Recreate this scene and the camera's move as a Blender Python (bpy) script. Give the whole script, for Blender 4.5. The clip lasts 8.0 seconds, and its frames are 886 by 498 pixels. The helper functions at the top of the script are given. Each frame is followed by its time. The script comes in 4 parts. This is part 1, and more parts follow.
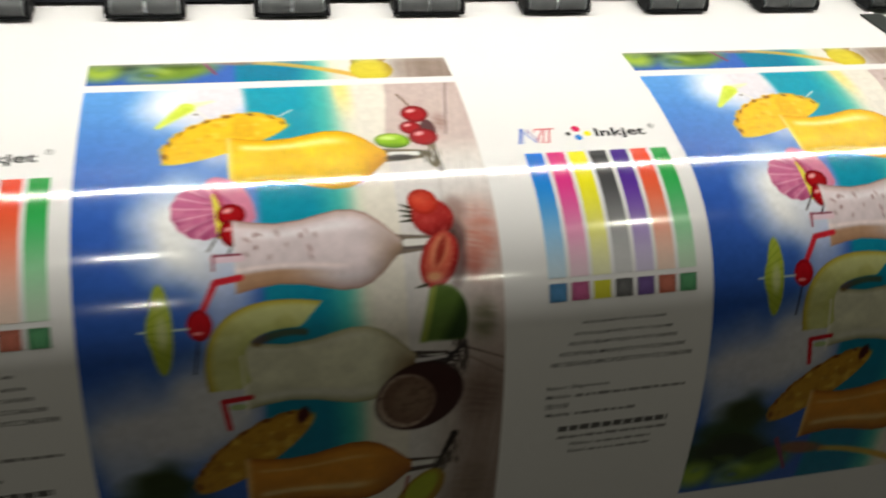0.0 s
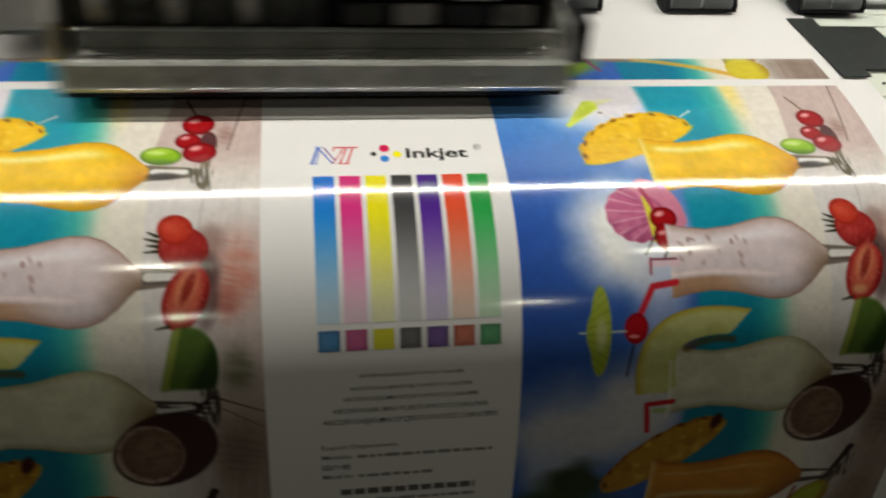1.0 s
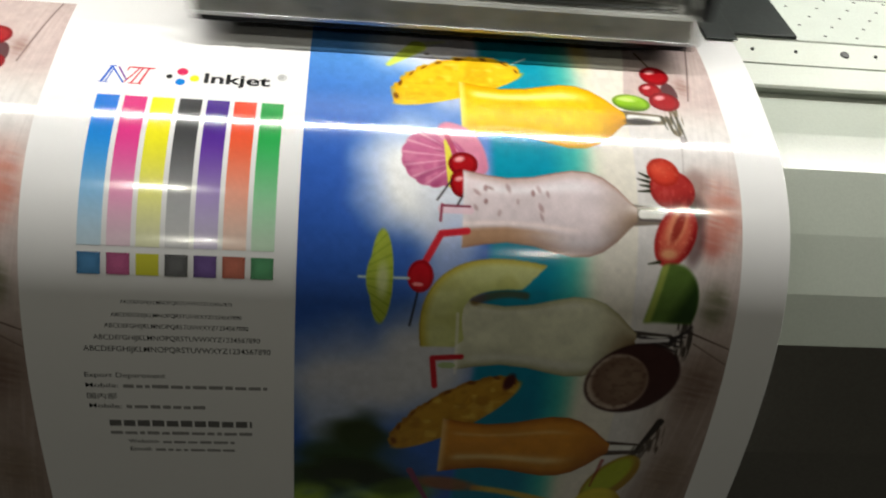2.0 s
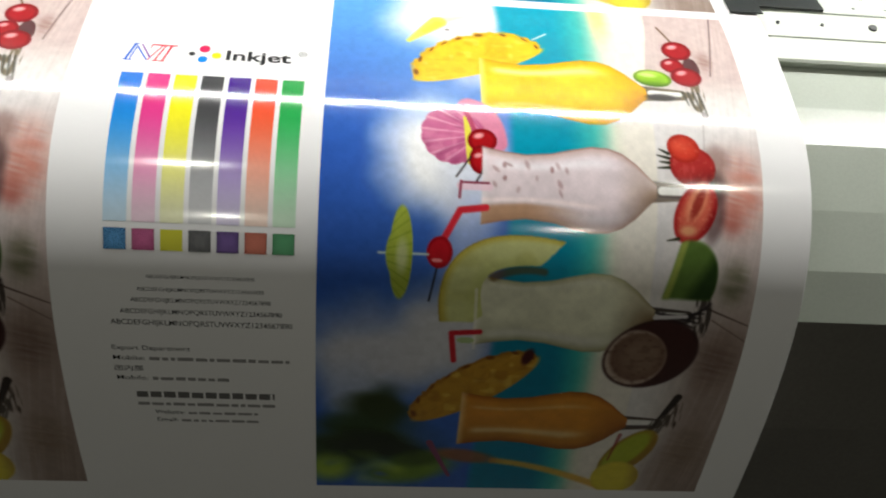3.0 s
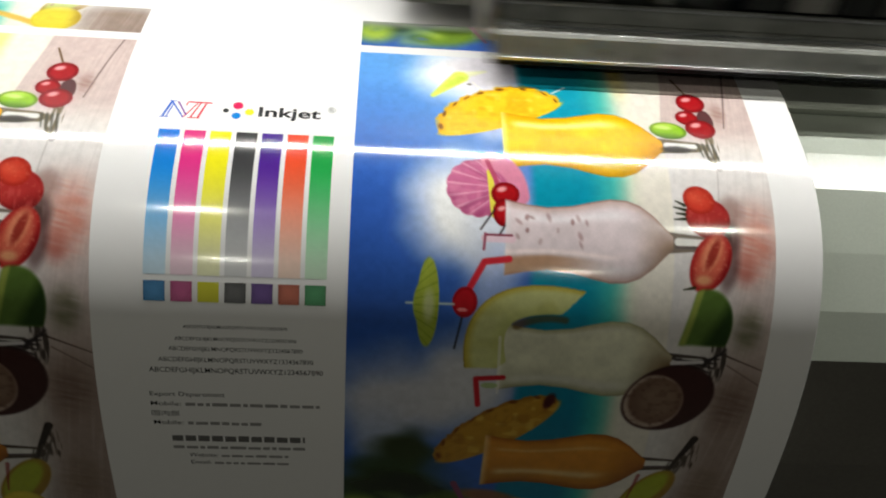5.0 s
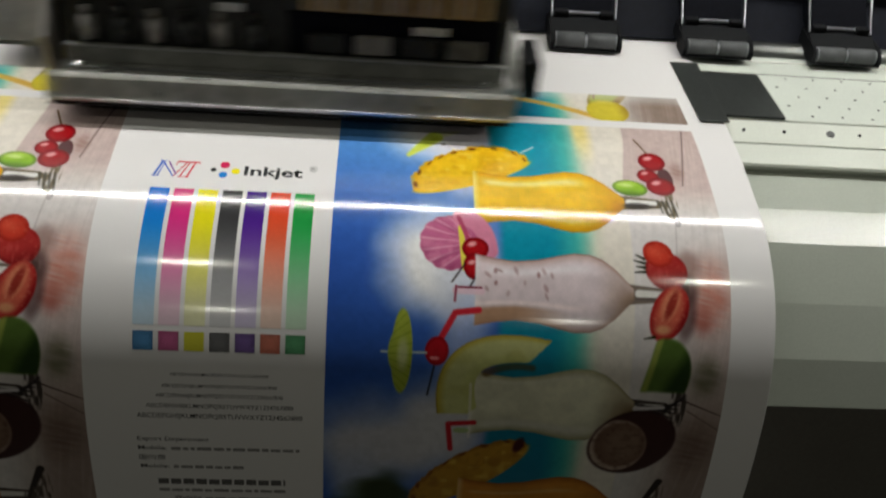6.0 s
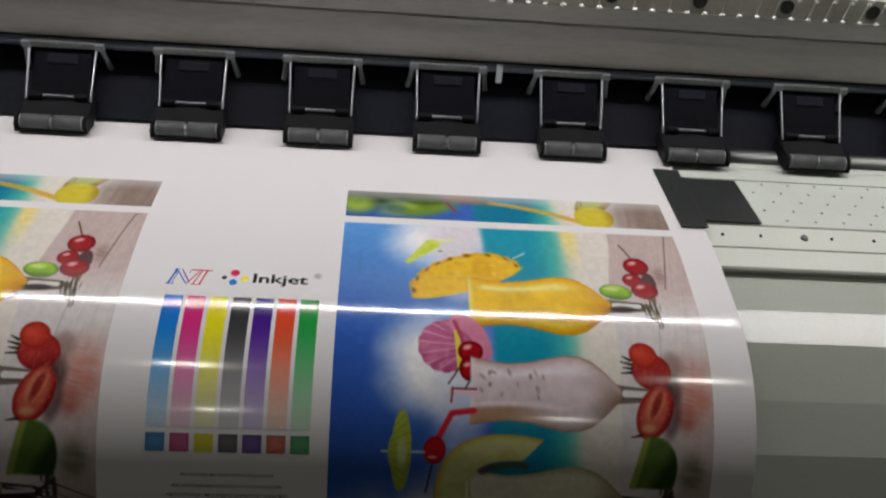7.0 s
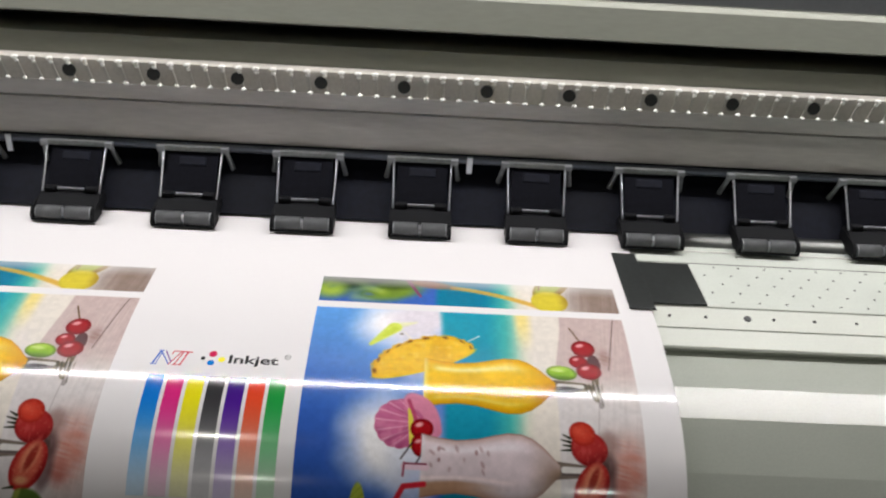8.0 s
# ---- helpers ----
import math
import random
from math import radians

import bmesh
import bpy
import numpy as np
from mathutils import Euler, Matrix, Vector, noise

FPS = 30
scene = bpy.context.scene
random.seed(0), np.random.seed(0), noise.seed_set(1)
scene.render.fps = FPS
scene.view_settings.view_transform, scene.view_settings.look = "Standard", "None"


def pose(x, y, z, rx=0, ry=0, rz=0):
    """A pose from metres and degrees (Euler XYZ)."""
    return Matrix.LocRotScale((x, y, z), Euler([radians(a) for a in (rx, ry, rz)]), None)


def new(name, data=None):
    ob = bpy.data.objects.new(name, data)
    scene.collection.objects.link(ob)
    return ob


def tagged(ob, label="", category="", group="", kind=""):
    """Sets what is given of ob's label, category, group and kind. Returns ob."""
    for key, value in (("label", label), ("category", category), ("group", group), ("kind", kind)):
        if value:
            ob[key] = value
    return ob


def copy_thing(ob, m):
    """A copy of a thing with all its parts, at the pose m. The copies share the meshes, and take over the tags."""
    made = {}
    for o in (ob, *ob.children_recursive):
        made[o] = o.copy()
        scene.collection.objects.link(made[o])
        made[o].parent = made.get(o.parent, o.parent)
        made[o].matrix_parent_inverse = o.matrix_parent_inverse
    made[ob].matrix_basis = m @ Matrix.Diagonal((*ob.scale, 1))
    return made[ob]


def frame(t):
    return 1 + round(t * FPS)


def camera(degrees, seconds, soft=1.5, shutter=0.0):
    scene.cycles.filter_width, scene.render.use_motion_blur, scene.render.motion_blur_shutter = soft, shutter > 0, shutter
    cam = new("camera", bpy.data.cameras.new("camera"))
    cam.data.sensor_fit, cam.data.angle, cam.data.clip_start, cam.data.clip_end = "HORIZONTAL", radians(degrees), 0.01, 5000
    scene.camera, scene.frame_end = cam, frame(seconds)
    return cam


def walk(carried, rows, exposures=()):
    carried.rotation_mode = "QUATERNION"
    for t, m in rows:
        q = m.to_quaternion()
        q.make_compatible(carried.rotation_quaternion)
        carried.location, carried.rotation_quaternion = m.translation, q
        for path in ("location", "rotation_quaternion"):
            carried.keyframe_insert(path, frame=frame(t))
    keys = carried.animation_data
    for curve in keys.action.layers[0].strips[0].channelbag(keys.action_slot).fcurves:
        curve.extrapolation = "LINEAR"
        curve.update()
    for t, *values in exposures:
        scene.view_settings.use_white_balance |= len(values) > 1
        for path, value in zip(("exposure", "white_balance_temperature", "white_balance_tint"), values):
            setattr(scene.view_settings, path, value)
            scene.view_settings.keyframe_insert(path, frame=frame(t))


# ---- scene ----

# ---------------------------------------------------------------- camera
cam = camera(54.7, 8.0, soft=2.0, shutter=0.5)


def aim(x, y, z, yaw, pitch, roll):
    return pose(x, y, z, 0, 0, yaw) @ pose(0, 0, 0, 90 + pitch, 0, 0) @ pose(0, 0, 0, 0, 0, roll)


# seconds, eye, yaw, pitch, roll
ROWS = [
    (0.0, -0.2894, -0.5114, 1.1191, -16.004, -37.896, 5.787),
    (0.5, -0.2056, -0.4827, 1.1085, -13.432, -38.508, 6.340),
    (1.0, -0.1496, -0.4735, 1.1148, -10.978, -39.822, 5.226),
    (1.5, -0.0768, -0.4783, 1.1011, -8.639, -41.366, 7.336),
    (1.7, -0.0520, -0.4816, 1.0976, -8.768, -40.651, 7.875),
    (2.8, -0.0333, -0.4853, 1.1013, -6.250, -43.240, 6.548),
    (3.0, -0.0375, -0.4850, 1.1019, -6.197, -43.214, 6.488),
    (3.5, -0.0447, -0.4849, 1.1099, -5.863, -43.649, 6.297),
    (4.0, -0.0464, -0.4836, 1.1180, -5.869, -44.124, 6.336),
    (4.2, -0.0479, -0.4887, 1.1156, -5.654, -42.988, 5.491),
    (5.3, -0.0484, -0.4903, 1.1194, -5.800, -41.423, 6.155),
    (5.5, -0.0477, -0.4905, 1.1276, -6.019, -41.348, 6.216),
    (6.0, -0.0390, -0.5045, 1.1379, -5.457, -38.836, 5.769),
    (6.5, -0.0393, -0.5123, 1.1575, -5.272, -36.022, 5.475),
    (7.0, -0.0409, -0.5185, 1.1643, -5.000, -33.519, 5.236),
    (7.5, -0.0322, -0.5224, 1.1882, -4.325, -32.129, 5.089),
    (8.0, 0.0014, -0.5538, 1.2012, -1.711, -29.354, 3.570),
]
# seconds, stops, kelvin, tint: the phone brightens and tints its picture on the way
EXPOSURES = [(0.0, -0.2, 6850, 5), (0.5, -0.3, 6950, 5), (1.0, -0.5, 6950, 5), (1.5, -0.1, 6750, 5), (1.7, -0.05, 6700, 5), (2.8, 0.18, 6450, 6), (4.2, 0.18, 6450, 6),
             (5.3, -0.15, 6550, 5), (5.5, -0.3, 6550, 5), (6.0, -0.65, 6600, 6), (6.5, -0.95, 6500, 12), (7.0, -1.05, 6450, 13), (7.5, -0.65, 6450, 13), (8.0, -0.55, 6450, 13)]
walk(cam, [(r[0], aim(*r[1:])) for r in ROWS], exposures=EXPOSURES)

# ---------------------------------------------------------------- world and lights
world = bpy.data.worlds.new("room_world")
scene.world = world
world.use_nodes = True
world.node_tree.nodes["Background"].inputs[0].default_value = (0.5, 0.55, 0.6, 1)
world.node_tree.nodes["Background"].inputs[1].default_value = 0.02


def area_lamp(name, m, sx, sy, watts, colour):
    data = bpy.data.lights.new(name, "AREA")
    data.shape, data.size, data.size_y, data.energy, data.color = "RECTANGLE", sx, sy, watts, colour
    ob = new(name, data)
    ob.matrix_world = m
    return ob


LED_Y, LED_Z = -0.003, 1.288
area_lamp("led_strip_light", pose(0, LED_Y, LED_Z - 0.004), 2.2, 0.005, 9.0, (1.0, 0.975, 0.945))
CEILING = 3.4
PANELS = [(-0.7, -1.17), (1.15, -1.17), (-0.82, -3.4), (0.95, -3.4)]
SPOTS = (-0.062, 0.0, 0.062)
for px, py in PANELS:
    for dx in SPOTS:
        area_lamp("ceiling_lamp_light", pose(px + dx, py, CEILING - 0.078), 0.046, 0.046, 1.58, (1.0, 0.965, 0.84))


# ---------------------------------------------------------------- materials


def srgb(r, g, b):
    return tuple((c / 255 / 12.92) if c / 255 <= 0.04045 else ((c / 255 + 0.055) / 1.055) ** 2.4 for c in (r, g, b))


def material(name, colour, rough=0.5, metal=0.0, grain=0.0, grain_scale=400.0, bump=0.0, stain=0.0, stain_scale=12.0,
             coat=0.0, stretch=(1, 1, 1), alpha=1.0, transmission=0.0, spec=0.5):
    """A surface with fine grain, broad stains and a slight relief, all in metres."""
    mat = bpy.data.materials.new(name)
    mat.use_nodes = True
    nt = mat.node_tree
    b = nt.nodes["Principled BSDF"]
    b.inputs["Roughness"].default_value, b.inputs["Metallic"].default_value = rough, metal
    b.inputs["Coat Weight"].default_value = coat
    b.inputs["Coat Roughness"].default_value = 0.05
    b.inputs["Transmission Weight"].default_value = transmission
    b.inputs["Specular IOR Level"].default_value = spec
    b.inputs["Base Color"].default_value = (*colour, 1)
    co = nt.nodes.new("ShaderNodeTexCoord")
    mp = nt.nodes.new("ShaderNodeMapping")
    mp.inputs["Scale"].default_value = stretch
    nt.links.new(co.outputs["Object"], mp.inputs["Vector"])
    last = None
    for amount, scale, detail in ((grain, grain_scale, 4), (stain, stain_scale, 6)):
        if amount <= 0:
            continue
        n = nt.nodes.new("ShaderNodeTexNoise")
        n.inputs["Scale"].default_value, n.inputs["Detail"].default_value = scale, detail
        nt.links.new(mp.outputs["Vector"], n.inputs["Vector"])
        r = nt.nodes.new("ShaderNodeMapRange")
        r.inputs["From Min"].default_value, r.inputs["From Max"].default_value = 0.3, 0.7
        r.inputs["To Min"].default_value, r.inputs["To Max"].default_value = 1 - amount, 1 + amount * 0.5
        nt.links.new(n.outputs["Fac"], r.inputs["Value"])
        m = nt.nodes.new("ShaderNodeMix")
        m.data_type, m.blend_type = "RGBA", "MULTIPLY"
        m.inputs["Factor"].default_value = 1.0
        if last is None:
            m.inputs["A"].default_value = (*colour, 1)
        else:
            nt.links.new(last.outputs["Result"], m.inputs["A"])
        nt.links.new(r.outputs["Result"], m.inputs["B"])
        last = m
        rr = nt.nodes.new("ShaderNodeMapRange")
        rr.inputs["To Min"].default_value, rr.inputs["To Max"].default_value = max(0.02, rough - 0.12 * amount), min(1, rough + 0.25 * amount)
        nt.links.new(n.outputs["Fac"], rr.inputs["Value"])
        nt.links.new(rr.outputs["Result"], b.inputs["Roughness"])
        if bump > 0:
            bp = nt.nodes.new("ShaderNodeBump")
            bp.inputs["Strength"].default_value, bp.inputs["Distance"].default_value = bump, 0.0006
            nt.links.new(n.outputs["Fac"], bp.inputs["Height"])
            nt.links.new(bp.outputs["Normal"], b.inputs["Normal"])
    if last is not None:
        nt.links.new(last.outputs["Result"], b.inputs["Base Color"])
    return mat


def glowing(name, colour, strength):
    mat = bpy.data.materials.new(name)
    mat.use_nodes = True
    b = mat.node_tree.nodes["Principled BSDF"]
    b.inputs["Base Color"].default_value = (*colour, 1)
    b.inputs["Emission Color"].default_value = (*colour, 1)
    b.inputs["Emission Strength"].default_value = strength
    return mat


def acrylic(name, colour, clear):
    """Scuffed clear sheet: part of the light goes straight through, the rest meets a glossy tinted face."""
    mat = material(name, colour, 0.16, 0.0, 0.2, 160, 0.03, 0.35, 30, coat=0.5)
    nt = mat.node_tree
    out = nt.nodes["Material Output"]
    see, mix = nt.nodes.new("ShaderNodeBsdfTransparent"), nt.nodes.new("ShaderNodeMixShader")
    see.inputs["Color"].default_value = (0.86, 0.87, 0.84, 1)
    mix.inputs["Fac"].default_value = clear
    nt.links.new(nt.nodes["Principled BSDF"].outputs["BSDF"], mix.inputs[1])
    nt.links.new(see.outputs["BSDF"], mix.inputs[2])
    nt.links.new(mix.outputs["Shader"], out.inputs["Surface"])
    return mat


def print_material(name):
    """Ink on glossy film: colour from the print itself, under one clear glossy skin with a faint waviness."""
    mat = bpy.data.materials.new(name)
    mat.use_nodes = True
    nt = mat.node_tree
    b = nt.nodes["Principled BSDF"]
    at = nt.nodes.new("ShaderNodeAttribute")
    at.attribute_name = "ink"
    nt.links.new(at.outputs["Color"], b.inputs["Base Color"])
    gloss(nt, b)
    return mat


def gloss(nt, b):
    b.inputs["Roughness"].default_value = 0.13
    b.inputs["Specular IOR Level"].default_value = 0.5
    b.inputs["Coat Weight"].default_value = 0.25
    b.inputs["Coat Roughness"].default_value = 0.04
    co = nt.nodes.new("ShaderNodeTexCoord")
    n = nt.nodes.new("ShaderNodeTexNoise")
    n.inputs["Scale"].default_value, n.inputs["Detail"].default_value = 60.0, 3
    nt.links.new(co.outputs["Object"], n.inputs["Vector"])
    bp = nt.nodes.new("ShaderNodeBump")
    bp.inputs["Strength"].default_value, bp.inputs["Distance"].default_value = 0.10, 0.0004
    nt.links.new(n.outputs["Fac"], bp.inputs["Height"])
    nt.links.new(bp.outputs["Normal"], b.inputs["Normal"])


def film_material(name, colour):
    mat = bpy.data.materials.new(name)
    mat.use_nodes = True
    b = mat.node_tree.nodes["Principled BSDF"]
    b.inputs["Base Color"].default_value = (*colour, 1)
    gloss(mat.node_tree, b)
    return mat


M_INK = print_material("printed_ink")
M_FILM = film_material("white_glossy_film", (0.80, 0.785, 0.79))
M_BLACK_INK = film_material("black_ink", (0.012, 0.012, 0.014))
M_GREY_INK = film_material("grey_ink", (0.05, 0.05, 0.055))
M_PLATEN = material("painted_platen", (0.62, 0.66, 0.60), 0.42, 0.0, 0.06, 900, 0.05, 0.10, 14)
M_STRIP = material("painted_edge_strip", (0.66, 0.69, 0.62), 0.40, 0.0, 0.05, 900, 0.05, 0.08, 10)
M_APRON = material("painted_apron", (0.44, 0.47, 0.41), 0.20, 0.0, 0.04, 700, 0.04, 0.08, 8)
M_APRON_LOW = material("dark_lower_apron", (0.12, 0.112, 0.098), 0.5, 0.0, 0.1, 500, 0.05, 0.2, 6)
M_HOLE = material("hole_dark", (0.02, 0.022, 0.02), 0.8, 0, 0.2, 500)
M_BLACK = material("black_plastic", (0.0065, 0.007, 0.0085), 0.55, 0, 0.25, 700, 0.12, 0.2, 30, spec=0.14)
M_SHAFT = material("blued_shaft", (0.10, 0.115, 0.145), 0.4, 0.2, 0.15, 400, 0.05, 0.2, 20)
M_SPRING = material("grey_spring", (0.24, 0.255, 0.27), 0.45, 0.3, 0.2, 900, 0.1)
M_NAVY = material("near_black_navy", (0.005, 0.0055, 0.009), 0.75, 0, 0.3, 300, 0.1, 0.3, 20, spec=0.08)
M_RUBBER = material("grey_rubber_roller", (0.085, 0.09, 0.095), 0.55, 0, 0.2, 1500, 0.2, 0.2, 60)
M_STEEL = material("brushed_steel", (0.45, 0.46, 0.47), 0.34, 1.0, 0.12, 300, 0.08, 0.15, 20, stretch=(0.05, 1, 1))
M_WIRE = material("spring_wire", (0.55, 0.57, 0.62), 0.28, 1.0, 0.1, 800)
M_DARKSTEEL = material("dark_steel", (0.20, 0.20, 0.20), 0.32, 1.0, 0.2, 300, 0.08, 0.25, 15, stretch=(0.08, 1, 1))
M_BEAM = material("grey_painted_beam", (0.76, 0.735, 0.72), 0.42, 0.0, 0.08, 500, 0.05, 0.18, 9, stretch=(0.15, 1, 1))
M_COVER = material("grey_cover", (0.29, 0.30, 0.255), 0.42, 0.0, 0.06, 500, 0.05, 0.12, 7, stretch=(0.2, 1, 1))
M_RAIL = material("satin_steel_rail", (0.52, 0.50, 0.45), 0.42, 0.2, 0.1, 400, 0.05, 0.2, 15)
# pale tones for the LED reflections built on the rail; white also edges the platen
M_STREAK = material("led_streak", (0.46, 0.45, 0.41), 0.35, 0.2, 0.1, 900)
M_NEAR_WHITE = material("near_white", (0.92, 0.92, 0.88), 0.25, 0.0, 0.05, 900, coat=0.5)
M_CLIP = material("zinc_plated_clip", (0.20, 0.215, 0.215), 0.42, 0.4, 0.2, 500, 0.06, 0.2, 40)
M_FEED = material("worn_steel_roller", (0.24, 0.25, 0.24), 0.40, 1.0, 0.2, 300, 0.08, 0.25, 25, stretch=(0.05, 1, 1))
M_RECESS = material("near_black_blue", (0.0045, 0.0058, 0.0125), 0.8, 0, 0.3, 200, 0.1, 0.35, 15, spec=0.25)
M_GLINT = material("polished_steel", (0.85, 0.86, 0.86), 0.18, 1.0, 0.05, 900)
M_GUARD = material("black_guard_plate", (0.022, 0.026, 0.025), 0.45, 0.0, 0.3, 300, 0.1, 0.3, 25)
M_FRONT = material("satin_steel_front", (0.44, 0.42, 0.395), 0.33, 0.45, 0.15, 150, 0.04, 0.25, 20)
M_CLEAR = material("smoked_acrylic", (0.23, 0.22, 0.205), 0.2, 0.0, 0.25, 120, 0.04, 0.4, 25, coat=0.5)
M_CASE = material("black_carriage_case", (0.028, 0.030, 0.029), 0.38, 0, 0.35, 160, 0.08, 0.5, 22, spec=0.35)
M_ACRYL = acrylic("smoked_clear_acrylic", (0.56, 0.56, 0.53), 0.50)
M_BRASS = material("amber_film_cable", (0.46, 0.33, 0.17), 0.35, 0.1, 0.3, 250, 0.1, 0.3, 30)
M_WHITE = material("white_label", (0.62, 0.63, 0.62), 0.5, 0, 0.1, 600)
M_FLOOR = material("grey_floor_tiles", (0.16, 0.16, 0.155), 0.5, 0, 0.1, 60, 0.05, 0.25, 1.5)
M_WALL = material("off_white_wall", (0.30, 0.30, 0.29), 0.8, 0, 0.05, 80, 0.1, 0.08, 1.2)
M_CEIL = material("ceiling_board", (0.35, 0.35, 0.34), 0.85, 0, 0.08, 120, 0.1, 0.06, 1.0)
M_BODY = material("printer_body_paint", (0.10, 0.105, 0.11), 0.45, 0, 0.1, 400, 0.06, 0.15, 5)
M_PANEL = glowing("lamp_diffuser", (1.0, 0.95, 0.86), 3.0)
M_LED = glowing("led_chip", (1.0, 0.97, 0.93), 30.0)

# ---------------------------------------------------------------- mesh helpers


def part(name, bm, mat, parent=None, label=""):
    me = bpy.data.meshes.new(name)
    bm.to_mesh(me)
    bm.free()
    me.materials.append(mat)
    ob = new(name, me)
    ob.parent = parent
    return tagged(ob, label) if label else ob


def same_part(name, mesh, parent, m):
    ob = new(name, mesh)
    ob.parent = parent
    ob.matrix_basis = m
    return ob


def thing(name, m=None, **tags):
    ob = new(name)
    ob.empty_display_size = 0.05
    if m is not None:
        ob.matrix_world = m
    return tagged(ob, **tags)


def box(bm, x0, x1, y0, y1, z0, z1, bevel=0.0, m=None):
    made = bmesh.ops.create_cube(bm, size=1.0)["verts"]
    for v in made:
        v.co = Vector((x0 + (v.co.x + 0.5) * (x1 - x0), y0 + (v.co.y + 0.5) * (y1 - y0), z0 + (v.co.z + 0.5) * (z1 - z0)))
    if bevel > 0:
        edges = list({e for v in made for e in v.link_edges})
        done = bmesh.ops.bevel(bm, geom=edges, offset=bevel, segments=2, affect="EDGES", profile=0.5)
        made = list({v for f in done["faces"] for v in f.verts} | {v for v in made if v.is_valid})
    if m is not None:
        bmesh.ops.transform(bm, matrix=m, verts=made)
    return made


def rod(bm, a, b, r, seg=10, r2=None):
    a, b = Vector(a), Vector(b)
    d = b - a
    m = Matrix.Translation((a + b) / 2) @ d.to_track_quat("Z", "Y").to_matrix().to_4x4()
    bmesh.ops.create_cone(bm, cap_ends=True, segments=seg, radius1=r, radius2=r if r2 is None else r2, depth=d.length, matrix=m)


def extrude_profile(bm, yz, x0, x1, steps=1):
    """A closed outline in y and z, drawn out along x."""
    rings = []
    for i in range(steps + 1):
        x = x0 + (x1 - x0) * i / steps
        rings.append([bm.verts.new((x, y, z)) for y, z in yz])
    n = len(yz)
    for a, b in zip(rings, rings[1:]):
        for k in range(n):
            bm.faces.new((a[k], a[(k + 1) % n], b[(k + 1) % n], b[k]))
    bm.faces.new(rings[0])
    bm.faces.new(rings[-1])
    bmesh.ops.recalc_face_normals(bm, faces=bm.faces)


def smooth(ob):
    for p in ob.data.polygons:
        p.use_smooth = True
    return ob


X0, X1 = -1.05, 0.95      # ends of the printing table

# ---------------------------------------------------------------- room


def build_room():
    w = 4.2
    bm = bmesh.new()
    box(bm, -w, w, -5.0, 2.5, -0.1, 0.0)
    tagged(part("floor", bm, M_FLOOR), "grey tiled workshop floor, slightly worn", "floor", kind="structure")
    bm = bmesh.new()
    box(bm, -w, w, -5.0, 2.5, CEILING, CEILING + 0.1)
    tagged(part("ceiling", bm, M_CEIL), "plain grey-white workshop ceiling", "ceiling", kind="structure")
    for name, b in (("wall_north", (-w, w, 2.5, 2.6)), ("wall_south", (-w, w, -5.1, -5.0)),
                    ("wall_east", (w, w + 0.1, -5.1, 2.6)), ("wall_west", (-w - 0.1, -w, -5.1, 2.6))):
        bm = bmesh.new()
        box(bm, *b, 0, CEILING)
        tagged(part(name, bm, M_WALL), "plain off-white painted workshop wall", "wall", kind="structure")
    for px, py in PANELS:
        lamp = thing("ceiling_lamp", pose(px, py, CEILING), label="shallow white ceiling lamp with a glowing diffuser",
                     category="ceiling lamp", group="ceiling lamps")
        bm = bmesh.new()
        box(bm, -0.12, 0.12, -0.06, 0.06, -0.07, 0.0, 0.006)
        part("housing", bm, M_WHITE, lamp)
        for dx in SPOTS:
            bm = bmesh.new()
            box(bm, dx - 0.025, dx + 0.025, -0.025, 0.025, -0.0755, -0.0705, 0.001)
            part("diffuser", bm, M_PANEL, lamp, "warm white glowing diffuser")


build_room()

# ---------------------------------------------------------------- the hanging sheet: its run in y and z
RUN = 0.0005
TURN_AT = [0.0, 0.04, 0.08, 0.11, 0.14, 0.17, 0.20, 0.23, 0.26, 0.30, 0.36, 0.62]
TURN_BY = [0.0, 0.0, 2.9, 9.8, 11.2, 28.0, 48.0, 64.5, 73.8, 80.0, 84.5, 86.0]
run_s = np.arange(0, 0.62, RUN)
run_t = np.interp(run_s, TURN_AT, TURN_BY)
for _ in range(3):
    run_t = np.convolve(np.pad(run_t, 10, mode="edge"), np.ones(21) / 21, "valid")
run_t = np.radians(run_t)
mid = (run_t[1:] + run_t[:-1]) / 2
run_y = -0.02 - np.concatenate([[0], np.cumsum(np.cos(mid) * RUN)])
run_z = 0.9 - np.concatenate([[0], np.cumsum(np.sin(mid) * RUN)])
SHEET_Z = 0.0012          # the film's upper side above the table


def on_sheet(x, s, h=0.0):
    """World place of the spot x across and s along the sheet, h above its printed side (arrays)."""
    s = np.asarray(s, float)
    t = np.interp(s, run_s, run_t)
    back = np.minimum(s, 0)
    y = np.interp(s, run_s, run_y) - back - h * np.sin(t)
    z = np.interp(s, run_s, run_z) + h * np.cos(t) + SHEET_Z
    return np.stack([np.broadcast_to(x, s.shape), y, z], -1)


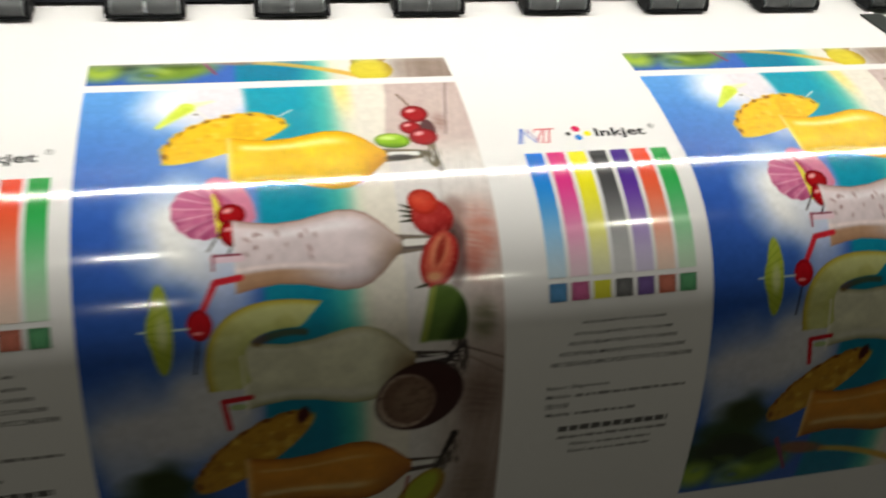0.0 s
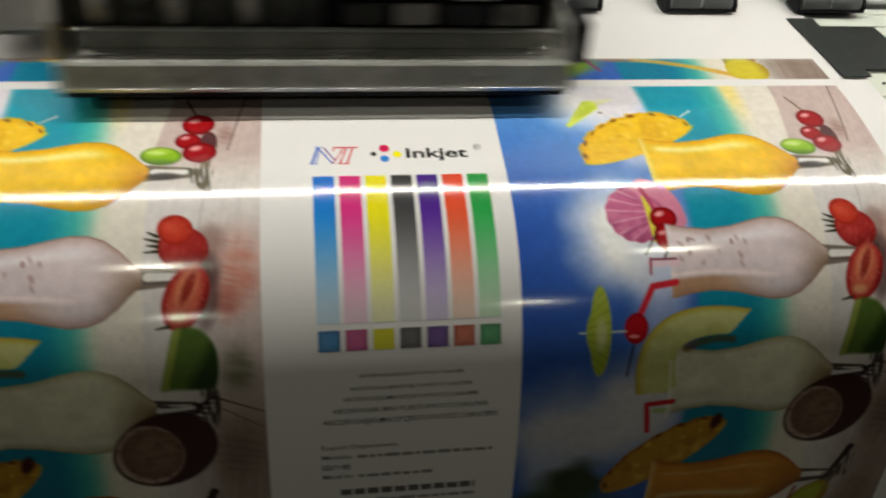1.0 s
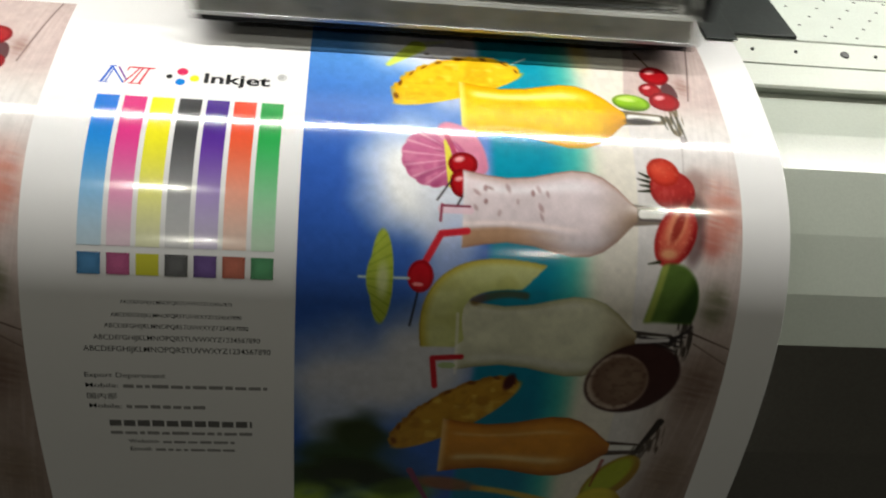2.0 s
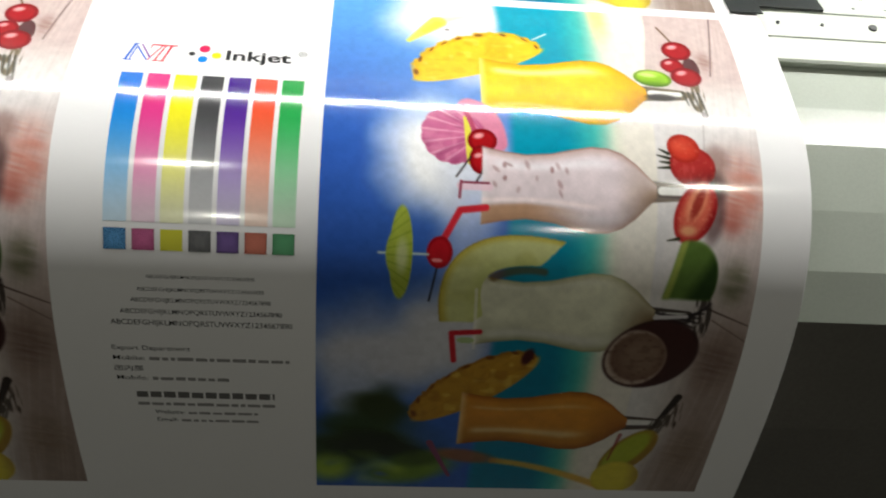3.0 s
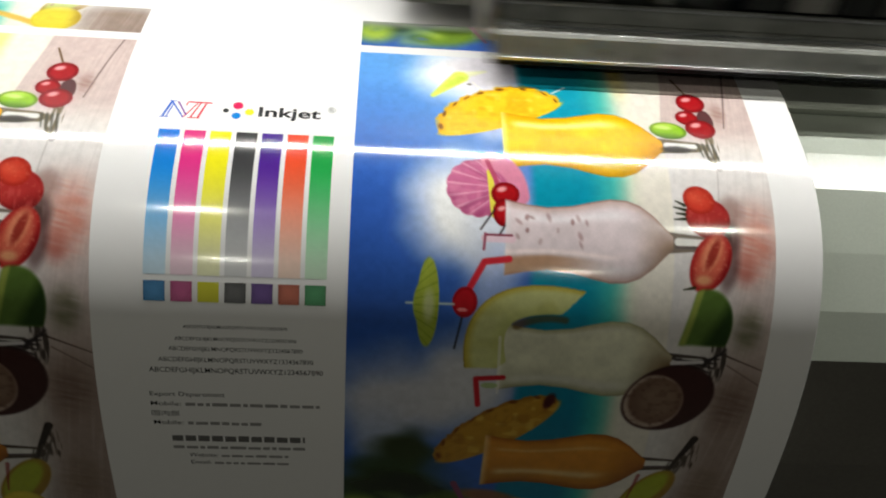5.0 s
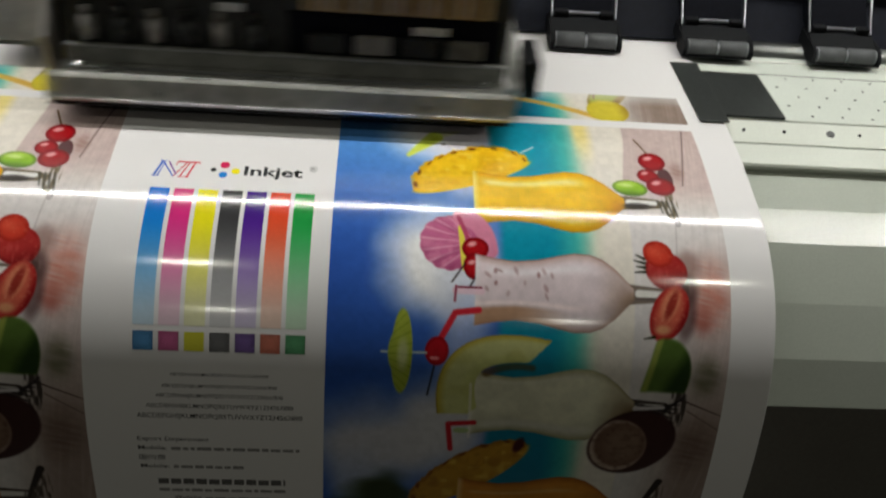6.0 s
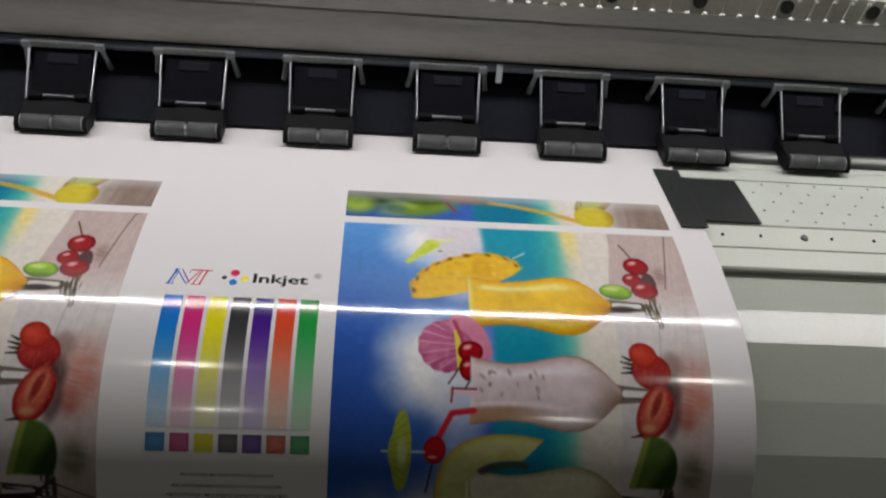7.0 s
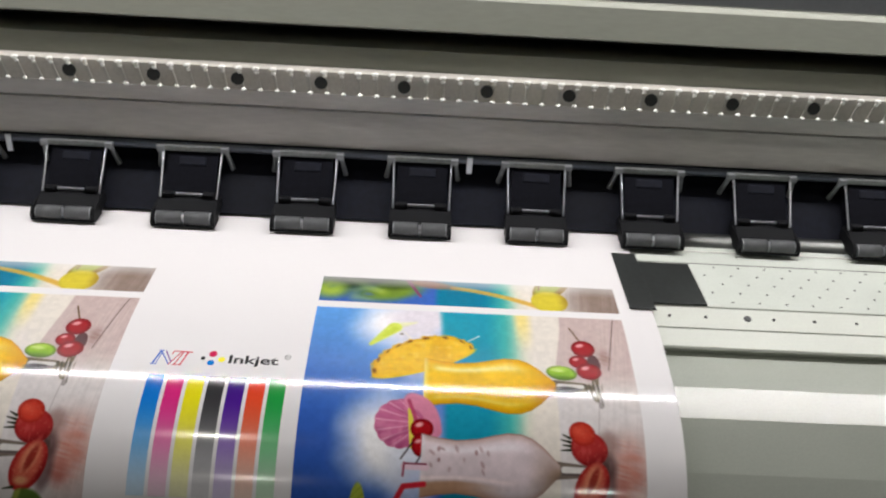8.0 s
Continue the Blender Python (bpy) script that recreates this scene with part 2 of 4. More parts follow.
def grid_mesh(name, xs, ss, h, mat, colour=None, shift=0.0):
    gx, gs = np.meshgrid(xs, ss)
    co = on_sheet(gx.ravel() + shift, gs.ravel(), h)
    n, m = len(ss), len(xs)
    a = (np.arange(n - 1)[:, None] * m + np.arange(m - 1)[None, :]).ravel()
    faces = np.stack([a, a + m, a + m + 1, a + 1], -1)
    me = bpy.data.meshes.new(name)
    me.vertices.add(len(co))
    me.vertices.foreach_set("co", co.ravel())
    me.loops.add(faces.size)
    me.loops.foreach_set("vertex_index", faces.ravel())
    me.polygons.add(len(faces))
    me.polygons.foreach_set("loop_start", np.arange(0, faces.size, 4))
    me.polygons.foreach_set("loop_total", np.full(len(faces), 4))
    me.polygons.foreach_set("use_smooth", np.ones(len(faces), bool))
    me.update()
    if colour is not None:
        att = me.attributes.new("ink", "FLOAT_COLOR", "POINT")
        rgba = np.ones((len(co), 4), np.float32)
        rgba[:, :3] = colour(gx.ravel(), gs.ravel())
        att.data.foreach_set("color", rgba.ravel())
    me.materials.append(mat)
    return me


def linear(c):
    c = np.clip(np.asarray(c, float), 0, 1)
    return np.where(c <= 0.04045, c / 12.92, ((c + 0.055) / 1.055) ** 2.4)

# ---------------------------------------------------------------- table, apron, beam


def build_printer():
    printer = thing("wide_format_printer", label="large grey inkjet printer with a perforated platen and faceted apron", category="printer")
    Z = 0.9
    bm = bmesh.new()
    box(bm, X0, X1, -0.0782, 0.012, Z - 0.02, Z - 0.0005, 0.0008)
    part("platen", bm, M_PLATEN, printer, "pale perforated printing platen")
    # suction holes: offset rows of small dark pits
    bm = bmesh.new()
    for r in range(5):
        y = -0.026 - 0.0115 * r
        x = 0.10 + (0.009 if r % 2 else 0.0)
        while x < 0.5:
            bmesh.ops.create_circle(bm, cap_ends=True, segments=8, radius=0.0010, matrix=pose(x + random.uniform(-0.0006, 0.0006), y, Z - 0.0003))
            x += 0.0185
    for q in range(6):
        for k in (-1, 1):
            x = 0.2125 + 0.085 * q
            bmesh.ops.create_circle(bm, cap_ends=True, segments=6, radius=0.0006, matrix=pose(x + 0.02 * k, -0.0105, Z - 0.0003))
    tagged(part("suction_holes", bm, M_HOLE, printer, "small dark suction holes"), kind="stuff")
    bm = bmesh.new()
    extrude_profile(bm, [(-0.0789, Z - 0.0004), (-0.0790, Z - 0.0012), (-0.0963, Z - 0.0055), (-0.0965, Z - 0.0065), (-0.0965, Z - 0.02), (-0.0789, Z - 0.02)], X0, X1)
    part("front_strip", bm, M_STRIP, printer, "pale painted strip with small screws")
    bm = bmesh.new()
    extrude_profile(bm, [(-0.0971, Z - 0.0060), (-0.1112, Z - 0.0098), (-0.1120, Z - 0.0112), (-0.1105, Z - 0.0125), (-0.1050, Z - 0.03), (-0.0971, Z - 0.03)], X0, X1)
    part("lip_strip", bm, M_STRIP, printer)
    for i, x in enumerate((0.166, 0.190, 0.2176, 0.235, 0.262, 0.29, 0.33)):
        bm = bmesh.new()
        r = 0.0027 if i == 2 else 0.0011
        bmesh.ops.create_cone(bm, cap_ends=True, segments=14, radius1=r, radius2=r * 0.8, depth=0.0010, matrix=pose(x, -0.0870, Z - 0.0030, 13))
        part("screw", bm, M_DARKSTEEL if i == 2 else M_HOLE, printer)
    bm = bmesh.new()
    box(bm, 0.1572, X1, -0.0218, -0.0212, Z - 0.001, Z - 0.0003)
    part("platen_groove", bm, M_HOLE, printer)
    for q in range(8):
        bm = bmesh.new()
        box(bm, 0.188 + 0.085 * q, 0.237 + 0.085 * q, -0.0046, -0.0034, Z - 0.001, Z + 0.0004, 0.0003)
        part("platen_rear_edge", bm, M_NEAR_WHITE, printer)
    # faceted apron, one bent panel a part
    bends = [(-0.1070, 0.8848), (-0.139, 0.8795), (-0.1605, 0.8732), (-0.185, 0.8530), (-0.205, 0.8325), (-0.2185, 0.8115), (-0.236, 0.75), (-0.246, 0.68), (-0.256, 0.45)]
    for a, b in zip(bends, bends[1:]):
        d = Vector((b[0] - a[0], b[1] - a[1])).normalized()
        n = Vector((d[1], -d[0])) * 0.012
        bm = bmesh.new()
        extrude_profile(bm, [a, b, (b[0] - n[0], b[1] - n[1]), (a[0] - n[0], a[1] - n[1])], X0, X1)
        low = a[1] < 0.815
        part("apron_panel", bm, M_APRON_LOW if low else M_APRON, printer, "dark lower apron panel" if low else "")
    # hollow behind the pinch rollers: a sloping fill, its shade put in as near-black colour
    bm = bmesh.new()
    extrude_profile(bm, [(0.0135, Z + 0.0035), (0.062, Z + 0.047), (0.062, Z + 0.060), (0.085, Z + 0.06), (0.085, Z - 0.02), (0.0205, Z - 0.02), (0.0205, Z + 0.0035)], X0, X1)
    part("recess_shade_fill", bm, M_RECESS, printer, "near-black sloping fill for the shaded recess behind the pinch rollers")
    # feed roller seen between the units, right of the sheet
    bm = bmesh.new()
    rod(bm, (0.158, 0.0115, Z - 0.0025), (X1, 0.0115, Z - 0.0025), 0.0085, 24)
    smooth(part("feed_roller", bm, M_FEED, printer, "polished steel feed roller"))
    # beam: lower panel with a slight crease, rail bed, rail, dark slot, upper cover
    bm = bmesh.new()
    extrude_profile(bm, [(0.040, 0.9495), (0.046, 0.9755), (0.075, 0.9755), (0.075, 0.952), (0.044, 0.9475)], X0, X1)
    part("beam_lower_panel", bm, M_BEAM, printer, "grey metal lower panel of the beam")
    bm = bmesh.new()
    extrude_profile(bm, [(0.0472, 0.9765), (0.0476, 0.9905), (0.090, 0.9905), (0.090, 0.9765)], X0, X1)
    part("beam_ledge", bm, M_BEAM, printer)
    bm = bmesh.new()
    extrude_profile(bm, [(0.040, 0.991), (0.040, 1.026), (0.10, 1.026), (0.10, 0.991)], X0, X1)
    part("beam_face", bm, M_COVER, printer)
    bm = bmesh.new()
    extrude_profile(bm, [(0.082, 1.0265), (0.082, 1.06), (0.11, 1.06), (0.11, 1.0265)], X0, X1)
    part("beam_slot", bm, M_HOLE, printer, "dark slot above the rail")
    bm = bmesh.new()
    extrude_profile(bm, [(0.040, 1.0400), (0.034, 1.0425), (0.037, 1.0640), (0.041, 1.0665), (0.081, 1.0665), (0.081, 1.0400)], X0, X1)
    part("upper_cover", bm, M_COVER, printer, "grey extruded upper cover")
    bm = bmesh.new()
    extrude_profile(bm, [(0.046, 1.067), (0.046, 1.24), (0.12, 1.24), (0.12, 1.067)], X0, X1)
    part("back_hood", bm, M_BODY, printer)
    # hood above, carrying the lamp strip
    bm = bmesh.new()
    extrude_profile(bm, [(-0.10, 1.312), (-0.10, 1.33), (0.12, 1.33), (0.12, 1.241), (0.10, 1.241), (0.08, 1.312)], X0, X1)
    part("hood", bm, M_BODY, printer)
    for sx, ex in ((X0 - 0.25, X0 - 0.002), (X1 + 0.002, X1 + 0.25)):
        bm = bmesh.new()
        box(bm, sx, ex, -0.26, 0.28, 0.55, 1.33, 0.02)
        part("end_housing", bm, M_BODY, printer)
        bm = bmesh.new()
        box(bm, (sx + ex) / 2 - 0.04, (sx + ex) / 2 + 0.04, -0.05, 0.05, 0.05, 0.549, 0.004)
        part("stand_leg", bm, M_BODY, printer)
        bm = bmesh.new()
        box(bm, (sx + ex) / 2 - 0.05, (sx + ex) / 2 + 0.05, -0.35, 0.35, 0.0, 0.049, 0.008)
        part("stand_foot", bm, M_BODY, printer)
    bm = bmesh.new()
    box(bm, X0, X1, -0.13, 0.012, 0.56, 0.83)
    part("table_body", bm, M_BODY, printer)
    # linear rail with countersunk screw holes
    bm = bmesh.new()
    extrude_profile(bm, [(0.0395, 0.9940), (0.0306, 0.9940), (0.0300, 0.9946), (0.0300, 1.0104), (0.0306, 1.0110), (0.0395, 1.0110)], X0, X1)
    rail = part("guide_rail", bm, M_RAIL, printer, "satin steel guide rail with screw holes")
    bm = bmesh.new()
    bmesh.ops.create_cone(bm, cap_ends=True, segments=20, radius1=0.0046, radius2=0.0046, depth=0.0016, matrix=pose(0, 0, 0, 90))
    hole = part("rail_hole", bm, M_HOLE, rail)
    hole.matrix_basis = pose(-0.2501 - 0.0586 * 12, 0.0296, 1.0025)
    for k in range(1, 32):
        same_part("rail_hole", hole.data, rail, pose(-0.2501 + 0.0586 * (k - 12), 0.0296, 1.0025))
    # LED reflections in the rail, modelled as pale ribs with near-white knobs at their ends
    bm = bmesh.new()
    box(bm, -0.0010, 0.0010, -0.0004, 0.0006, -0.0068, 0.0060, 0.0003)
    rib = part("rail_streak", bm, M_STREAK, rail)
    bm = bmesh.new()
    for z, r in ((0.0052, 0.0014), (0.0080, 0.0020), (-0.0078, 0.0015)):
        bmesh.ops.create_uvsphere(bm, u_segments=8, v_segments=6, radius=r, matrix=pose(0, -0.0004, z) @ Matrix.Diagonal((1.35, 0.7, 0.85, 1)))
    glint_dots = smooth(part("streak_glint", bm, M_NEAR_WHITE, rib, "near-white knobs standing in for reflected LED dots"))
    pitch = 0.0586 / 4.95
    first = int((X0 + 0.02) / pitch)
    for k in range(first, int((X1 - 0.02) / pitch)):
        # tilt follows x, as the reflected streaks lean
        m = pose(k * pitch, 0.0294, 1.0025, 0, max(-22, min(22, -2.5 + 50 * k * pitch)), 0)
        if k == first:
            rib.matrix_basis = m
        else:
            copy_thing(rib, m)
    return printer


printer = build_printer()


def build_pinch_units(printer):
    """Sprung pinch-roller units: a black shoe with two grey rollers, a bracket and wire links to the shaft."""
    bm = bmesh.new()
    extrude_profile(bm, [(-0.0075, 0.9035), (-0.0085, 0.9075), (-0.0035, 0.9125), (0.010, 0.9165), (0.018, 0.9165), (0.018, 0.907), (0.003, 0.9035)], -0.0225, 0.0225)
    bmesh.ops.bevel(bm, geom=list(bm.edges), offset=0.0012, segments=2, affect="EDGES")
    shoe = part("pinch_roller_unit", bm, M_BLACK, printer, "black sprung pinch-roller unit with twin grey rollers")
    for sx in (-0.0098, 0.0098):
        bm = bmesh.new()
        rod(bm, (sx - 0.0088, -0.0055, 0.9078), (sx + 0.0088, -0.0055, 0.9078), 0.0052, 18)
        smooth(part("pinch_roller", bm, M_RUBBER, shoe))
    bm = bmesh.new()
    box(bm, -0.0225, 0.0225, -0.0108, -0.0096, 0.9033, 0.9050, 0.0004)
    part("roller_guard", bm, M_BLACK, shoe)
    for sx in (-0.0218, 0.0218):
        bm = bmesh.new()
        extrude_profile(bm, [(-0.0106, 0.9034), (-0.0108, 0.9080), (-0.0070, 0.9126), (0.004, 0.9150), (0.004, 0.9034)], sx - 0.0009, sx + 0.0009)
        part("side_cheek", bm, M_BLACK, shoe)
    bm = bmesh.new()
    rod(bm, (-0.0192, -0.0055, 0.9078), (0.0192, -0.0055, 0.9078), 0.0040, 12)
    part("roller_axle", bm, M_WIRE, shoe)
    for sx in (-0.0191, 0.0191):
        bm = bmesh.new()
        rod(bm, (sx - 0.0004, -0.0055, 0.9078), (sx + 0.0004, -0.0055, 0.9078), 0.0049, 16)
        part("roller_end", bm, M_SPRING, shoe)
    # solid bracket; its near-black colour stands for shade inside an open frame
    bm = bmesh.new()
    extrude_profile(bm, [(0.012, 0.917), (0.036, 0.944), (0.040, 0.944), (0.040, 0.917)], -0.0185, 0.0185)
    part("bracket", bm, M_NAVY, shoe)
    bm = bmesh.new()
    box(bm, -0.010, 0.010, -0.0010, 0.0006, -0.0035, 0.0035, 0.001, pose(0, 0.030, 0.9370, -42))
    part("moulded_mark", bm, M_RECESS, shoe)
    bm = bmesh.new()
    box(bm, -0.0212, 0.0212, 0.0325, 0.039, 0.9435, 0.9478, 0.0006)
    part("shaft_clip", bm, M_CLIP, shoe)
    bm = bmesh.new()
    rod(bm, (-0.0135, 0.012, 0.9185), (0.0135, 0.012, 0.9185), 0.0012, 8)
    part("cross_pin", bm, M_WIRE, shoe)
    for s in (-1, 1):
        bm = bmesh.new()
        rod(bm, (s * 0.0205, 0.010, 0.9165), (s * 0.0215, 0.034, 0.9450), 0.00085, 8)
        part("spring_wire", bm, M_WIRE, shoe)
        bm = bmesh.new()
        box(bm, s * 0.0145 - 0.0045, s * 0.0145 + 0.0045, 0.0085, 0.014, 0.9165, 0.9205, 0.0008)
        part("pin_lug", bm, M_BLACK, shoe)
        bm = bmesh.new()
        rod(bm, (s * 0.0270, 0.040, 0.9280), (s * 0.0240, 0.034, 0.9450), 0.0021, 10, 0.0016)
        part("tension_spring", bm, M_SPRING, shoe)
        bm = bmesh.new()
        box(bm, s * 0.0235 - 0.003, s * 0.0235 + 0.003, 0.0315, 0.0365, 0.9425, 0.9475, 0.0008)
        part("spring_hook", bm, M_SPRING, shoe)
    shoe.matrix_basis = pose(-0.085 * 12, 0, 0)
    for k in range(-11, 11):
        copy_thing(shoe, pose(0.085 * k, 0, 0))
    bm = bmesh.new()
    rod(bm, (X0, 0.038, 0.9455), (X1, 0.038, 0.9455), 0.0030, 14)
    smooth(part("pinch_shaft", bm, M_SHAFT, printer, "dark blued steel shaft of the pinch units"))
    for x in (0.0349, 0.0349 - 0.34, 0.0349 + 0.34):
        bm = bmesh.new()
        box(bm, x - 0.0022, x + 0.0022, 0.0335, 0.0355, 0.936, 0.9495, 0.0006)
        part("shaft_hanger", bm, M_WIRE, printer)


build_pinch_units(printer)


def build_led_strip():
    strip = thing("led_strip_lamp", pose(0, LED_Y, LED_Z), label="long white LED strip in a slim channel under the hood", category="strip lamp")
    bm = bmesh.new()
    box(bm, X0, X1, -0.008, 0.008, 0.0, 0.0118, 0.001)
    part("channel", bm, M_STEEL, strip)
    bm = bmesh.new()
    box(bm, -0.0014, 0.0014, -0.0025, 0.0025, -0.003, -0.0002)
    chip = part("led_chip", bm, M_LED, strip)
    n = int((X1 - X0) / 0.0167) - 1
    chip.matrix_basis = pose(X0 + 0.0167, 0, 0)
    for k in range(2, n):
        same_part("led_chip", chip.data, strip, pose(X0 + 0.0167 * k, 0, 0))


build_led_strip()


def build_guard():
    guard = thing("media_edge_guard", label="thin black metal media guard lying on the platen", category="media guard")
    bm = bmesh.new()
    box(bm, 0.1388, 0.1560, -0.0885, -0.0160, 0.9016, 0.9024, 0.0003)
    part("edge_bar", bm, M_GUARD, guard)
    bm = bmesh.new()
    box(bm, 0.1545, 0.1925, -0.0785, -0.0255, 0.8998, 0.9014, 0.0003)
    part("plate", bm, M_GUARD, guard)


build_guard()

# ---------------------------------------------------------------- the printed sheet
PT = 0.0778               # where the pictures begin along the sheet, midway through the clip
BL, BR = -0.0621, 0.1313  # sides of a picture
REPEAT = 0.3043           # from picture to picture
EDGE = 0.1535             # right edge of the film
PIC_W, PIC_H = (BR - BL) * 1000, 277.0
GAP = 0.0066              # white gap between one picture and the next
BAND = 0.005              # the print moves in bands of this length, which follow the bend of the film
# seconds, how far the film has been fed: it steps on while the carriage is away at its far end
FEED = [(0.0, -0.0027), (3.47, -0.0027), (3.53, -0.0021), (3.60, -0.0006), (3.67, 0.0), (7.20, 0.0), (7.27, 0.0006), (7.35, 0.0019), (7.43, 0.0024), (8.0, 0.0024)]
moving = []               # bands of the print: object, place along the film, when and how it comes to the surface


def frame_at(s):
    """Pose of a spot along the film: x across, z off its printed side."""
    t = float(np.interp(s, run_s, run_t))
    return Matrix.Translation(Vector(on_sheet(0.0, s))) @ Matrix.Rotation(t, 4, "X")


def lattice(x, y, seed):
    """Smooth value noise between 0 and 1 on a lattice of side 1."""
    xi, yi = np.floor(x).astype(int), np.floor(y).astype(int)
    fx, fy = x - xi, y - yi
    fx, fy = fx * fx * (3 - 2 * fx), fy * fy * (3 - 2 * fy)

    def h(i, j):
        n = (i * 374761393 + j * 668265263 + seed * 974711) & 0x7FFFFFFF
        n = ((n ^ (n >> 13)) * 1274126177) & 0x7FFFFFFF
        return ((n ^ (n >> 16)) & 0xFFFF) / 65535.0

    return (h(xi, yi) * (1 - fx) + h(xi + 1, yi) * fx) * (1 - fy) + (h(xi, yi + 1) * (1 - fx) + h(xi + 1, yi + 1) * fx) * fy


def ramp(v, a, b):
    t = np.clip((v - a) / (b - a), 0, 1)
    return t * t * (3 - 2 * t)


class Canvas:
    """Ink laid over a white film, in millimetres."""

    def __init__(self, X, Y):
        self.X, self.Y, self.c = X, Y, np.ones((len(X), 3)) * 0.95

    def put(self, mask, rgb):
        m = np.clip(mask, 0, 1)[:, None]
        rgb = np.asarray(rgb, float) / 255
        self.c = self.c * (1 - m) + m * rgb

    def oval(self, cx, cy, rx, ry, rot=0.0, edge=0.06):
        a = radians(rot)
        dx, dy = self.X - cx, self.Y - cy
        u, v = (dx * math.cos(a) + dy * math.sin(a)) / rx, (-dx * math.sin(a) + dy * math.cos(a)) / ry
        d = np.sqrt(u * u + v * v)
        return 1 - ramp(d, 1 - edge, 1 + edge), u, v

    def stroke(self, a, b, ctrl, r0, r1, edge=0.4):
        """A bent stroke from a to b by way of ctrl, r0 wide at a and r1 at b; also the side on which a spot lies."""
        best, side = np.full(len(self.X), 1e9), np.zeros(len(self.X))
        for t in np.linspace(0, 1, 28):
            px = (1 - t) ** 2 * a[0] + 2 * t * (1 - t) * ctrl[0] + t * t * b[0]
            py = (1 - t) ** 2 * a[1] + 2 * t * (1 - t) * ctrl[1] + t * t * b[1]
            r = r0 + (r1 - r0) * t
            dx, dy = self.X - px, self.Y - py
            d = np.hypot(dx, dy) - r
            tx = 2 * (1 - t) * (ctrl[0] - a[0]) + 2 * t * (b[0] - ctrl[0])
            ty = 2 * (1 - t) * (ctrl[1] - a[1]) + 2 * t * (b[1] - ctrl[1])
            k = d < best
            side = np.where(k, (dx * ty - dy * tx) / (math.hypot(tx, ty) + 1e-6) / r, side)
            best = np.minimum(best, d)
        return 1 - ramp(best, -edge, edge), side

    def line(self, a, b, r0, r1=None, edge=0.4):
        r1 = r0 if r1 is None else r1
        dx, dy = b[0] - a[0], b[1] - a[1]
        t = np.clip(((self.X - a[0]) * dx + (self.Y - a[1]) * dy) / (dx * dx + dy * dy), 0, 1)
        d = np.hypot(self.X - a[0] - t * dx, self.Y - a[1] - t * dy) - (r0 + (r1 - r0) * t)
        return 1 - ramp(d, -edge, edge)


GLASS_U = [0.0, 0.12, 0.25, 0.40, 0.52, 0.62, 0.72, 0.80, 0.88, 0.94, 1.0]
GLASS_W = [17.6, 15.6, 14.4, 15.6, 18.0, 19.7, 19.4, 17.0, 12.2, 7.2, 2.6]


def cocktail(cv, x0, x1, yc, size, body, rim, tip, shine, shine_at):
    """A hurricane glass lying along X, its rim at x0, the stem beginning at x1."""
    u = (cv.X - x0) / (x1 - x0)
    w = np.interp(u, GLASS_U, GLASS_W) * size
    v = (cv.Y - yc) / w
    inside = (1 - ramp(np.abs(v), 1 - 0.5 / w, 1 + 0.5 / w)) * ramp(u, -0.008, 0.008) * (1 - ramp(u, 0.99, 1.0))
    body, rim, tip, shine = (np.array(k, float) for k in (body, rim, tip, shine))
    tone = 0.94 + 0.12 * lattice(cv.X / 9, cv.Y / 7, 5)
    col = body[None, :] * tone[:, None]
    k = ramp(np.abs(v), 0.72, 1.0)[:, None]
    col = col * (1 - k) + k * rim
    k = (ramp(u, 0.72, 1.0) * (0.5 + 0.5 * ramp(v, -0.9, 0.6)))[:, None]
    col = col * (1 - k) + k * tip
    for at, wide, force in ((shine_at, 0.13, 0.75), (-shine_at * 1.12, 0.07, 0.4)):
        k = (np.exp(-((v - at) / wide) ** 2) * ramp(u, 0.03, 0.12) * (1 - ramp(u, 0.62, 0.84)) * force)[:, None]
        col = col * (1 - k) + k * shine
    k = (ramp(v, 0.1, 0.9) * 0.22 + ramp(np.abs(v), 0.94, 1.0) * 0.25)[:, None]
    col = col * (1 - k * 0.55)
    k = ((1 - ramp(u, 0.0, 0.05)) * 0.6)[:, None]
    col = col * (1 - k) + k * shine
    m = np.clip(inside, 0, 1)[:, None]
    cv.c = cv.c * (1 - m) + m * np.clip(col, 0, 255) / 255
    return u, v, inside


def stem(cv, x1, yc, dark, foot_y, foot_h):
    m = cv.line((x1 - 2, yc), (x1 + 18, yc), 5.0, 3.2)
    cv.put(m * 0.9, dark)
    cv.put(cv.line((x1 + 4, yc - 0.5), (x1 + 17, yc - 0.5), 1.9, 1.5), (225, 222, 218))
    cv.put(cv.line((x1 + 3, yc + 1.9), (x1 + 17, yc + 2.0), 0.5), (90, 80, 80))
    m, u, v = cv.oval(x1 + 25, foot_y, 4.2, foot_h)
    k = lattice(cv.X * 0.9, cv.Y * 0.25, 8)
    cv.put(m * ramp(k, 0.25, 0.75) * 0.9, dark)


